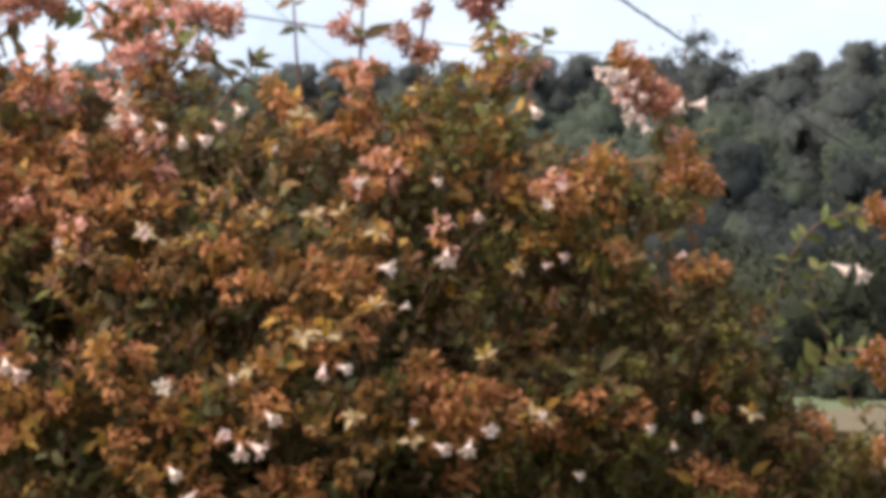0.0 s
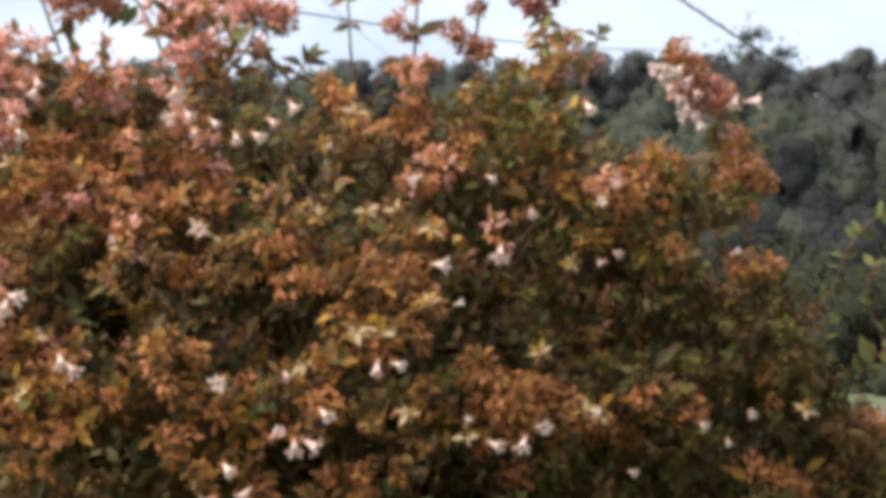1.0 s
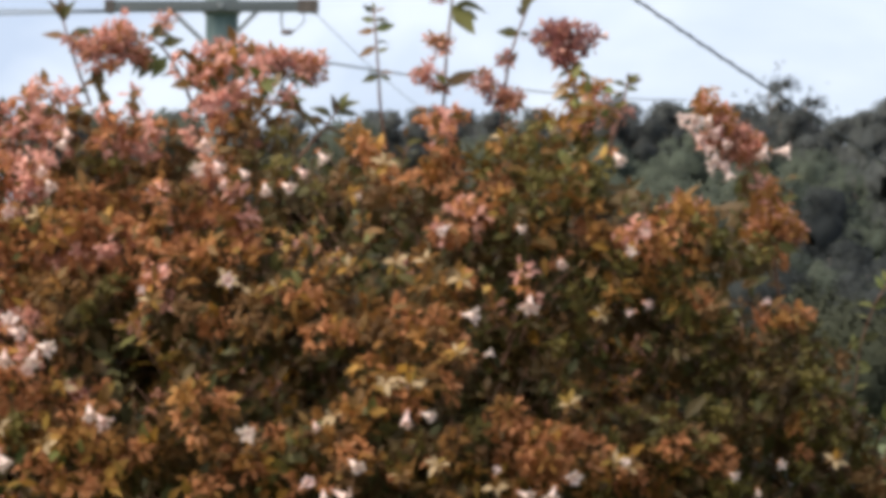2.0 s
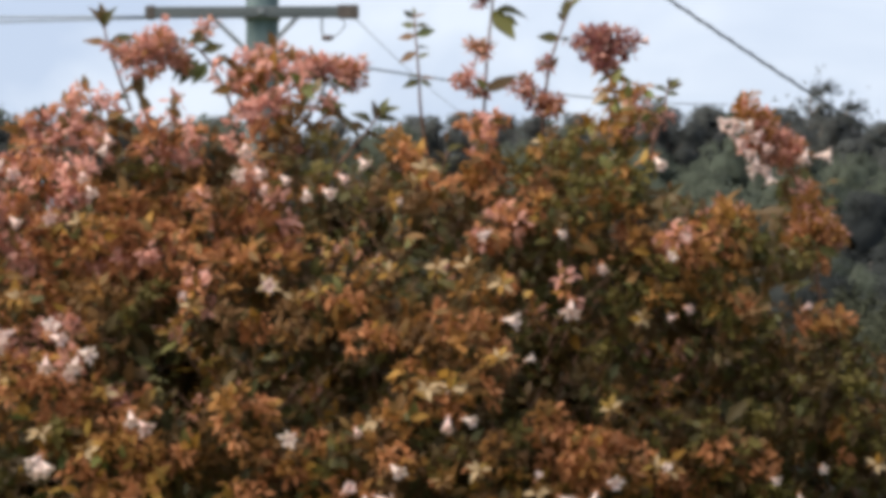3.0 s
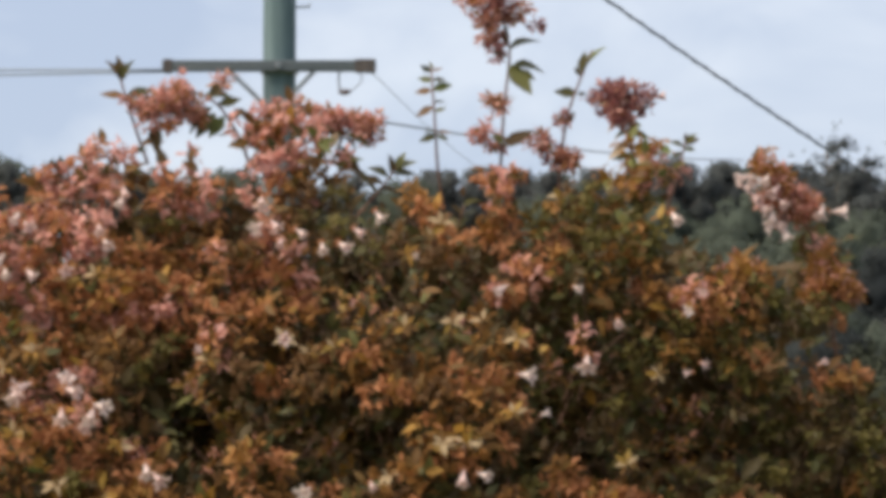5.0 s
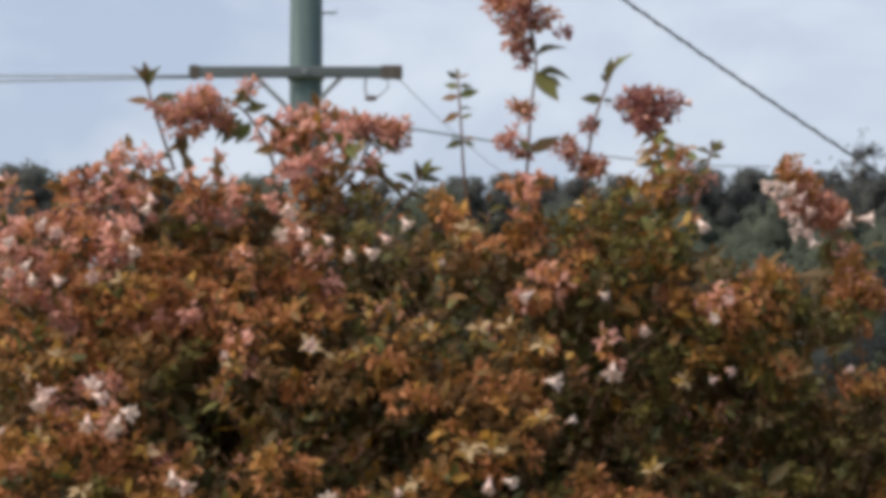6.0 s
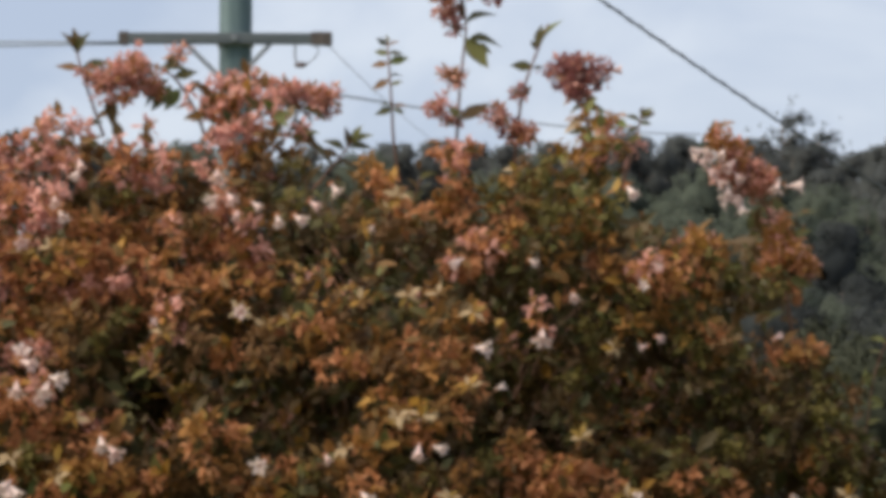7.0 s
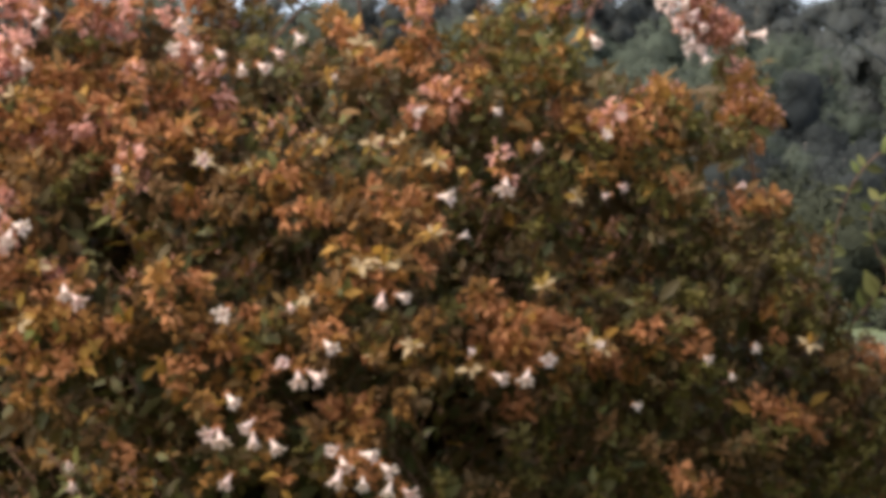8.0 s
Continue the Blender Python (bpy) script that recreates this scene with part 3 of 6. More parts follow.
def shoot(heap, base, way, length, style, r):
    """A leafy shoot: a twig with opposite pairs of leaves and a tuft of sepals at its tip."""
    mats, shares, sepals, count, leaf_len = STYLES[style]
    heap.put("twig", TWIG, placing(base, way, r.normal(0, 1, 3), length, 0.0009))
    pairs = r.integers(3, 5)
    side0 = unit(cross(way, r.normal(0, 1, 3)))
    for k in range(pairs):
        t = (k + 0.7) / pairs
        node = base + way * length * t
        side = side0 if k % 2 == 0 else cross(way, side0)
        for s in (1, -1):
            if r.random() < 0.12:
                continue
            d = unit(side * s + way * r.uniform(0.25, 0.9) + r.normal(0, 0.22, 3))
            nrm = unit(way + np.array([0, -0.3, 0.5]) + r.normal(0, 0.35, 3))
            m = placing(node, d, nrm, leaf_len * r.uniform(0.7, 1.3) * (1.1 - 0.35 * t))
            mat = mats[r.choice(len(mats), p=shares)]
            shape = LEAF_SHAPES[r.integers(3)]
            heap.put(shape, mat, m)
    tip = base + way * length
    n = int(count * r.uniform(0.5, 1.3))
    if n:
        puff(heap, tip, way, n, sepals, r)
        for _ in range(2 if count > 10 else 0):
            off = unit(r.normal(0, 1, 3) + way * 0.3) * r.uniform(0.008, 0.014)
            puff(heap, tip + off, unit(off), n // 3, sepals, r)


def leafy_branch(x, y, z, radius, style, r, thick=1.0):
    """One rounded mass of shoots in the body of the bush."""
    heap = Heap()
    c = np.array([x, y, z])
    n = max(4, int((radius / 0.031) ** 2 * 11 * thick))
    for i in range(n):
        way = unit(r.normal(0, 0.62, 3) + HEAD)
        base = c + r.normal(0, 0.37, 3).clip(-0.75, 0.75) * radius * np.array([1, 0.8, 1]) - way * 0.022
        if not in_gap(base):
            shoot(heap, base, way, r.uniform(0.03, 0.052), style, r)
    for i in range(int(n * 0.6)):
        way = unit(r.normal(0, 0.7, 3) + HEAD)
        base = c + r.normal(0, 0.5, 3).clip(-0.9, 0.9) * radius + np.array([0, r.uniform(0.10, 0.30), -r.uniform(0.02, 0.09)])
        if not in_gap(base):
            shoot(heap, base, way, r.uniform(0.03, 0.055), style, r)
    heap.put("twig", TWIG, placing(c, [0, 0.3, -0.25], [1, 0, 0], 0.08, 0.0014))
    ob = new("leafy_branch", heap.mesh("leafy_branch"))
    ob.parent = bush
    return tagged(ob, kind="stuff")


GAPS_1 = (
    (-0.215, 1.701, 0.0280, 0.0194), (-0.222, 1.734, 0.0204, 0.0255), (-0.093, 1.675, 0.0377, 0.0204), (-0.054, 1.685, 0.0295, 0.0153), (0.111, 1.712, 0.0224, 0.0367),
    (0.109, 1.763, 0.0163, 0.0204), (0.142, 1.671, 0.0132, 0.0112), (0.083, 1.672, 0.0122, 0.0122), (-0.061, 1.820, 0.0428, 0.0214), (0.002, 1.823, 0.0387, 0.0224),
    (-0.092, 1.826, 0.0132, 0.0163), (0.229, 1.719, 0.0295, 0.0214), (0.203, 1.686, 0.0224, 0.0173), (-0.053, 1.901, 0.0173, 0.0173), (0.025, 1.915, 0.0153, 0.0255),
    (0.087, 1.916, 0.0122, 0.0132),
)
GAPS_2 = (
    (0.328, 1.748, 0.0112, 0.0112), (0.323, 1.772, 0.0112, 0.0112), (0.259, 1.686, 0.0214, 0.0153), (0.147, 1.738, 0.0122, 0.0173), (-0.222, 1.572, 0.0234, 0.0224),
    (-0.293, 1.506, 0.0469, 0.0285), (-0.166, 1.523, 0.0306, 0.0285), (-0.182, 1.490, 0.0255, 0.0183), (0.078, 1.532, 0.0255, 0.0255), (0.108, 1.552, 0.0234, 0.0173),
    (0.113, 1.522, 0.0224, 0.0204), (0.204, 1.516, 0.0132, 0.0224), (0.353, 1.617, 0.0183, 0.0173), (0.383, 1.581, 0.0153, 0.0092), (-0.044, 1.568, 0.0112, 0.0112),
    (0.195, 1.653, 0.0204, 0.0092),
)
GAPS = (GAPS_1, GAPS_2)


def in_gap(p):
    """Whether a place lies in one of the dark hollows that open between the boughs."""
    if p[1] > 4.22:
        return False
    lean = 3.8 / p[1]
    x, z = p[0] * lean, 1.6 + (p[2] - 1.6) * lean
    return any(((x - gx) / (gw + 0.008)) ** 2 + ((z - gz) / (gh + 0.008)) ** 2 < 1.0 for rows in GAPS for gx, gz, gw, gh in rows)


BOUGH_STYLES = {
    # leaf materials and their shares, sepal materials, share of sepal heads, share of leaves, leaf length
    # p: pink heads, with extra pale pink standing in for sky glare on the crown
    "p": ((BRONZE, UMBER, OLIVE), (0.5, 0.3, 0.2), (PINK, PINK, PINK, CORAL), 1.0, 0.45, 0.019),
    "r": ((BRONZE, GOLD, UMBER), (0.5, 0.3, 0.2), (CORAL, CORAL, PINK), 1.0, 0.45, 0.02),
    "o": ((BRONZE, GOLD, OLIVE), (0.5, 0.3, 0.2), (COPPER, CORAL, CORAL), 0.9, 0.5, 0.0185),
    "y": ((GOLD, BRONZE, FRESH), (0.55, 0.25, 0.2), (COPPER, COPPER, CORAL), 0.45, 1.0, 0.021),
    # b, u, k and m: browns darkened to paint in the shade low and right
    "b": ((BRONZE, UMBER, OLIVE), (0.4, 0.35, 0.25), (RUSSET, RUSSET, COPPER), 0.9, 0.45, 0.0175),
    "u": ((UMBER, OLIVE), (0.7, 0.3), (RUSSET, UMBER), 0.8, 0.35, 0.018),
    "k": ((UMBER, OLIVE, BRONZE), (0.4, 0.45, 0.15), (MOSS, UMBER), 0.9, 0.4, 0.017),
    "c": ((BRONZE, GOLD, UMBER), (0.5, 0.25, 0.25), (CORAL, CORAL, COPPER), 1.0, 0.45, 0.02),
    "h": ((BRONZE, FRESH, GOLD), (0.35, 0.35, 0.3), (COPPER, MOSS, MOSS), 0.8, 0.5, 0.018),
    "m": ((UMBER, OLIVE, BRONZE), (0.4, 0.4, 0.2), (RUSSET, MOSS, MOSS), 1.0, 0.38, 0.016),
    "l": ((FRESH, CREAM, GOLD), (0.45, 0.3, 0.25), (COPPER, PINK), 0.12, 1.0, 0.021),
    "g": ((OLIVE, FRESH, UMBER), (0.6, 0.2, 0.2), (MOSS, UMBER), 0.5, 0.7, 0.018),
}
FACE = unit(np.array([-0.15, -0.75, 0.55]))


def sepal_head(heap, centre, out, mats, r, count, spread=0.0095, size=0.0082):
    """A flower head past its bloom: starry sepals set close round it, their faces turned outward."""
    mat = mats[r.integers(len(mats))]
    for _ in range(count):
        d = unit(r.normal(0, 1, 3) + out * 0.9)
        face = unit(d + r.normal(0, 0.3, 3) + FACE * 0.4)
        side = cross(face, r.normal(0, 1, 3))
        heap.put("sepal", mat, placing(centre + d * spread * r.uniform(0.35, 1.0), unit(side + d * 0.7), face, size * r.uniform(0.75, 1.3)))


def bough(x, y, z, radius, style, r):
    """The end of one bough: a rounded head of sepal clusters and leaves, with leafy twigs reaching back into the bush."""
    leaves, shares, sepals, heads, leafy, leaf_len = BOUGH_STYLES[style]
    heap = Heap()
    c = np.array([x, y, z])
    size = (radius / 0.015) ** 2
    for _ in range(max(2, int(size * 6.0 * heads))):
        d = unit(r.normal(0, 1, 3) + FACE * 0.7)
        p = c + d * radius * r.uniform(0.45, 1.0)
        if not in_gap(p):
            sepal_head(heap, p, d, sepals, r, 14)
    for _ in range(max(2, int(size * 4.2 * leafy))):
        d = unit(r.normal(0, 1, 3) + FACE * 0.5)
        p = c + d * radius * r.uniform(0.3, 1.05)
        if not in_gap(p):
            along = unit(d * 0.6 + r.normal(0, 0.55, 3) + np.array([0, -0.2, 0.15]))
            heap.put(LEAF_SHAPES[r.integers(3)], leaves[r.choice(len(leaves), p=shares)], placing(p, along, unit(FACE + d * 0.5 + r.normal(0, 0.4, 3)), leaf_len * r.uniform(0.65, 1.2)))
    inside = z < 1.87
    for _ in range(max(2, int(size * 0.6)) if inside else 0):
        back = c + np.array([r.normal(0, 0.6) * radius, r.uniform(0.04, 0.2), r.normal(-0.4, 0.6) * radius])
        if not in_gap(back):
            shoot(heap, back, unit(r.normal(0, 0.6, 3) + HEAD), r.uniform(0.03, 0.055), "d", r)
    # added back-fill leaves, dark in colour to shade the gaps behind the head
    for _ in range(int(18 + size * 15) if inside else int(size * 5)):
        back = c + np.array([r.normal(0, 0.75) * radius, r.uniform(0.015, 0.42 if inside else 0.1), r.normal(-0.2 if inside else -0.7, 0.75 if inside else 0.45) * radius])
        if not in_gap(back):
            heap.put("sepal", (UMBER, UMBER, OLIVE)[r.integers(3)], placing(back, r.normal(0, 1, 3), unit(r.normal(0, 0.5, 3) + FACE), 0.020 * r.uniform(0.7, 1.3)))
    heap.put("twig", TWIG, placing(c + [0, 0.09, -0.012], [0, -0.09, 0.012], [1, 0, 0], 0.09, 0.0012))
    name = "panicle" if heads > 0.8 else "leafy_branch"
    ob = new(name, heap.mesh(name))
    ob.parent = bush
    tip = c + FACE * radius
    if not in_gap(tip):
        way = unit(r.normal(0, 1, 3) + [0, -0.3, 0.4])
        single_leaf(ob, leaves[0], placing(tip, way, unit(FACE + r.normal(0, 0.4, 3)), leaf_len * 0.9), LEAF_SHAPES[r.integers(3)])
    return tagged(ob, kind="stuff")


BOUGHS_1 = (
    (-0.293, 3.74, 1.947, 0.0110, "p"), (-0.279, 3.76, 1.941, 0.0121, "p"), (-0.310, 3.75, 1.935, 0.0121, "p"), (-0.328, 3.75, 1.924, 0.0131, "p"), (-0.348, 3.75, 1.918, 0.0131, "p"),
    (-0.260, 3.72, 1.926, 0.0110, "b"), (-0.237, 3.72, 1.923, 0.0120, "p"), (-0.220, 3.77, 1.937, 0.0081, "p"), (-0.208, 3.73, 1.922, 0.0120, "p"), (-0.190, 3.72, 1.907, 0.0100, "p"),
    (-0.294, 3.78, 1.927, 0.0152, "p"), (-0.311, 3.74, 1.909, 0.0160, "p"), (-0.338, 3.76, 1.901, 0.0171, "p"), (-0.284, 3.74, 1.903, 0.0150, "p"), (-0.262, 3.75, 1.909, 0.0151, "b"),
    (-0.235, 3.72, 1.901, 0.0159, "p"),
)
BOUGHS_2 = (
    (-0.211, 3.74, 1.898, 0.0151, "p"), (-0.183, 3.75, 1.886, 0.0181, "u"), (-0.356, 3.73, 1.893, 0.0140, "p"), (-0.407, 3.76, 1.916, 0.0131, "p"), (-0.377, 3.74, 1.884, 0.0170, "p"),
    (-0.398, 3.70, 1.873, 0.0188, "p"), (-0.356, 3.74, 1.871, 0.0170, "p"), (-0.392, 3.71, 1.850, 0.0189, "p"), (-0.327, 3.71, 1.874, 0.0169, "p"), (-0.296, 3.70, 1.875, 0.0168, "p"),
    (-0.277, 3.75, 1.884, 0.0141, "u"), (-0.250, 3.72, 1.880, 0.0170, "k"), (-0.226, 3.74, 1.875, 0.0170, "b"), (-0.201, 3.74, 1.871, 0.0171, "b"), (-0.368, 3.72, 1.847, 0.0180, "p"),
    (-0.339, 3.73, 1.848, 0.0180, "p"),
)
BOUGHS_3 = (
    (-0.306, 3.70, 1.851, 0.0169, "p"), (-0.281, 3.73, 1.852, 0.0170, "o"), (-0.254, 3.71, 1.853, 0.0159, "o"), (-0.236, 3.74, 1.850, 0.0180, "o"), (-0.211, 3.73, 1.847, 0.0150, "o"),
    (-0.186, 3.69, 1.847, 0.0138, "r"), (-0.169, 3.69, 1.857, 0.0149, "b"), (-0.386, 3.68, 1.820, 0.0177, "p"), (-0.363, 3.72, 1.820, 0.0180, "p"), (-0.332, 3.69, 1.820, 0.0168, "o"),
    (-0.309, 3.70, 1.823, 0.0169, "y"), (-0.280, 3.68, 1.822, 0.0178, "o"), (-0.256, 3.70, 1.820, 0.0178, "r"), (-0.230, 3.69, 1.815, 0.0168, "r"), (-0.208, 3.68, 1.817, 0.0148, "o"),
    (-0.399, 3.69, 1.796, 0.0178, "o"),
)
BOUGHS_4 = (
    (-0.369, 3.68, 1.780, 0.0201, "y"), (-0.346, 3.71, 1.799, 0.0169, "p"), (-0.318, 3.69, 1.798, 0.0168, "o"), (-0.291, 3.71, 1.796, 0.0169, "r"), (-0.266, 3.70, 1.793, 0.0179, "r"),
    (-0.239, 3.71, 1.791, 0.0179, "r"), (-0.213, 3.69, 1.790, 0.0168, "o"), (-0.187, 3.66, 1.793, 0.0157, "r"), (-0.175, 3.71, 1.818, 0.0149, "r"), (-0.158, 3.73, 1.832, 0.0170, "r"),
    (-0.135, 3.72, 1.829, 0.0170, "r"), (-0.115, 3.71, 1.835, 0.0149, "r"), (-0.164, 3.70, 1.800, 0.0159, "o"), (-0.141, 3.67, 1.801, 0.0148, "o"), (-0.120, 3.71, 1.805, 0.0149, "o"),
    (-0.099, 3.69, 1.799, 0.0129, "b"),
)
BOUGHS_5 = (
    (-0.393, 3.65, 1.764, 0.0176, "y"), (-0.347, 3.64, 1.759, 0.0137, "y"), (-0.327, 3.69, 1.771, 0.0158, "o"), (-0.303, 3.69, 1.766, 0.0168, "b"), (-0.274, 3.64, 1.766, 0.0166, "b"),
    (-0.253, 3.68, 1.765, 0.0158, "b"), (-0.229, 3.66, 1.764, 0.0137, "k"), (-0.191, 3.65, 1.765, 0.0147, "r"), (-0.167, 3.66, 1.768, 0.0137, "b"), (-0.146, 3.69, 1.775, 0.0138, "b"),
    (-0.122, 3.69, 1.767, 0.0138, "b"), (-0.159, 3.63, 1.745, 0.0146, "u"), (-0.136, 3.66, 1.744, 0.0147, "c"), (-0.112, 3.63, 1.747, 0.0136, "b"), (-0.183, 3.67, 1.744, 0.0118, "u"),
    (-0.386, 3.64, 1.737, 0.0176, "b"),
)
BOUGHS_6 = (
    (-0.365, 3.67, 1.730, 0.0167, "p"), (-0.341, 3.67, 1.726, 0.0177, "p"), (-0.311, 3.65, 1.734, 0.0147, "p"), (-0.300, 3.68, 1.745, 0.0148, "r"), (-0.302, 3.62, 1.709, 0.0126, "p"),
    (-0.325, 3.61, 1.704, 0.0155, "o"), (-0.352, 3.64, 1.705, 0.0146, "o"), (-0.373, 3.61, 1.709, 0.0164, "b"), (-0.274, 3.63, 1.739, 0.0136, "b"), (-0.255, 3.65, 1.739, 0.0127, "k"),
    (-0.265, 3.65, 1.714, 0.0117, "b"), (-0.387, 3.60, 1.682, 0.0174, "o"), (-0.362, 3.59, 1.675, 0.0164, "y"), (-0.343, 3.64, 1.683, 0.0147, "y"), (-0.310, 3.61, 1.682, 0.0155, "o"),
    (-0.281, 3.65, 1.680, 0.0200, "y"),
)
BOUGHS_7 = (
    (-0.255, 3.65, 1.683, 0.0127, "r"), (-0.240, 3.61, 1.665, 0.0136, "r"), (-0.384, 3.62, 1.656, 0.0175, "r"), (-0.358, 3.62, 1.651, 0.0165, "b"), (-0.332, 3.63, 1.651, 0.0156, "y"),
    (-0.307, 3.63, 1.656, 0.0165, "o"), (-0.280, 3.62, 1.650, 0.0187, "y"), (-0.263, 3.63, 1.651, 0.0146, "b"), (-0.392, 3.65, 1.632, 0.0166, "o"), (-0.360, 3.62, 1.627, 0.0146, "k"),
    (-0.316, 3.62, 1.631, 0.0155, "y"), (-0.293, 3.63, 1.631, 0.0166, "y"), (-0.267, 3.60, 1.631, 0.0164, "y"), (-0.243, 3.61, 1.631, 0.0164, "y"), (-0.219, 3.65, 1.623, 0.0211, "o"),
    (-0.195, 3.62, 1.631, 0.0146, "y"),
)
BOUGHS_8 = (
    (-0.173, 3.62, 1.641, 0.0126, "b"), (-0.164, 3.59, 1.669, 0.0144, "o"), (-0.149, 3.61, 1.674, 0.0136, "c"), (-0.137, 3.62, 1.660, 0.0136, "o"), (-0.155, 3.59, 1.650, 0.0144, "c"),
    (-0.176, 3.63, 1.660, 0.0107, "b"), (-0.144, 3.63, 1.626, 0.0224, "b"), (-0.112, 3.59, 1.630, 0.0135, "b"), (-0.093, 3.63, 1.633, 0.0117, "o"), (-0.069, 3.62, 1.621, 0.0146, "b"),
    (-0.035, 3.63, 1.625, 0.0224, "b"), (-0.023, 3.61, 1.618, 0.0155, "o"), (-0.168, 3.79, 1.978, 0.0132, "p"), (-0.147, 3.79, 1.984, 0.0152, "p"), (-0.126, 3.75, 1.985, 0.0121, "p"),
    (-0.110, 3.75, 1.974, 0.0090, "p"),
)
BOUGHS_9 = (
    (-0.137, 3.78, 1.965, 0.0172, "r"), (-0.160, 3.79, 1.961, 0.0112, "p"), (-0.115, 3.75, 1.951, 0.0111, "p"), (-0.156, 3.74, 1.918, 0.0231, "p"), (-0.134, 3.76, 1.935, 0.0181, "p"),
    (-0.110, 3.74, 1.928, 0.0140, "b"), (-0.120, 3.73, 1.902, 0.0192, "b"), (-0.090, 3.73, 1.901, 0.0110, "k"), (-0.150, 3.72, 1.881, 0.0140, "p"), (-0.130, 3.73, 1.877, 0.0150, "b"),
    (-0.110, 3.71, 1.873, 0.0139, "k"), (-0.134, 3.71, 1.855, 0.0149, "r"), (-0.155, 3.73, 1.857, 0.0130, "p"), (-0.089, 3.69, 1.864, 0.0119, "k"), (-0.115, 3.72, 1.853, 0.0130, "b"),
    (-0.025, 3.75, 1.903, 0.0101, "o"),
)
BOUGHS_10 = (
    (-0.015, 3.72, 1.888, 0.0156, "o"), (0.003, 3.71, 1.885, 0.0119, "y"), (0.000, 3.74, 1.869, 0.0140, "o"), (-0.030, 3.70, 1.862, 0.0129, "b"), (0.022, 3.70, 1.864, 0.0143, "o"),
    (-0.042, 3.72, 1.870, 0.0090, "k"), (-0.015, 3.72, 1.853, 0.0130, "u"), (0.010, 3.69, 1.848, 0.0138, "b"), (-0.060, 3.70, 1.855, 0.0099, "g"), (-0.061, 3.77, 1.839, 0.0121, "g"),
    (-0.081, 3.78, 1.844, 0.0111, "k"), (0.048, 3.74, 1.922, 0.0110, "r"), (0.064, 3.77, 1.922, 0.0111, "r"), (0.055, 3.72, 1.900, 0.0150, "r"), (0.040, 3.72, 1.885, 0.0140, "o"),
    (0.071, 3.74, 1.892, 0.0141, "o"),
)
BOUGHS_11 = (
    (0.063, 3.74, 1.867, 0.0205, "o"), (0.091, 3.73, 1.881, 0.0140, "h"), (0.108, 3.73, 1.883, 0.0140, "h"), (0.126, 3.74, 1.891, 0.0140, "h"), (0.098, 3.73, 1.858, 0.0192, "o"),
    (0.121, 3.75, 1.907, 0.0110, "b"), (0.143, 3.79, 1.911, 0.0122, "h"), (0.148, 3.79, 1.890, 0.0152, "h"), (0.130, 3.73, 1.865, 0.0160, "h"), (0.156, 3.75, 1.866, 0.0161, "h"),
    (0.169, 3.79, 1.895, 0.0142, "h"), (0.174, 3.80, 1.916, 0.0112, "y"), (0.190, 3.81, 1.907, 0.0123, "h"), (0.182, 3.77, 1.878, 0.0151, "h"), (0.200, 3.76, 1.883, 0.0111, "h"),
    (0.187, 3.75, 1.857, 0.0141, "h"),
)
BOUGHS_12 = (
    (0.167, 3.77, 1.848, 0.0152, "h"), (0.140, 3.73, 1.843, 0.0150, "h"), (0.035, 3.70, 1.844, 0.0119, "u"), (0.079, 3.70, 1.828, 0.0200, "r"), (0.062, 3.69, 1.818, 0.0148, "r"),
    (0.100, 3.71, 1.827, 0.0129, "r"), (0.070, 3.72, 1.807, 0.0110, "o"), (0.110, 3.71, 1.844, 0.0129, "h"), (0.119, 3.69, 1.823, 0.0148, "g"), (0.146, 3.76, 1.824, 0.0151, "g"),
    (0.120, 3.73, 1.805, 0.0130, "g"), (-0.090, 3.69, 1.760, 0.0139, "o"), (-0.067, 3.66, 1.763, 0.0137, "y"), (-0.060, 3.68, 1.749, 0.0128, "o"), (-0.079, 3.68, 1.742, 0.0128, "b"),
    (-0.103, 3.63, 1.733, 0.0127, "b"),
)
BOUGHS_13 = (
    (-0.037, 3.67, 1.754, 0.0118, "b"), (-0.020, 3.69, 1.766, 0.0129, "k"), (-0.005, 3.67, 1.748, 0.0138, "o"), (0.014, 3.66, 1.743, 0.0147, "o"), (-0.030, 3.63, 1.728, 0.0136, "c"),
    (-0.047, 3.63, 1.723, 0.0117, "c"), (-0.010, 3.63, 1.722, 0.0156, "b"), (0.012, 3.62, 1.717, 0.0155, "b"), (0.034, 3.65, 1.733, 0.0147, "o"), (0.053, 3.64, 1.742, 0.0117, "o"),
    (0.069, 3.68, 1.753, 0.0099, "b"), (0.038, 3.61, 1.712, 0.0155, "b"), (0.058, 3.67, 1.723, 0.0138, "o"), (0.073, 3.65, 1.713, 0.0127, "o"), (0.085, 3.67, 1.704, 0.0118, "b"),
    (0.063, 3.65, 1.696, 0.0137, "b"),
)
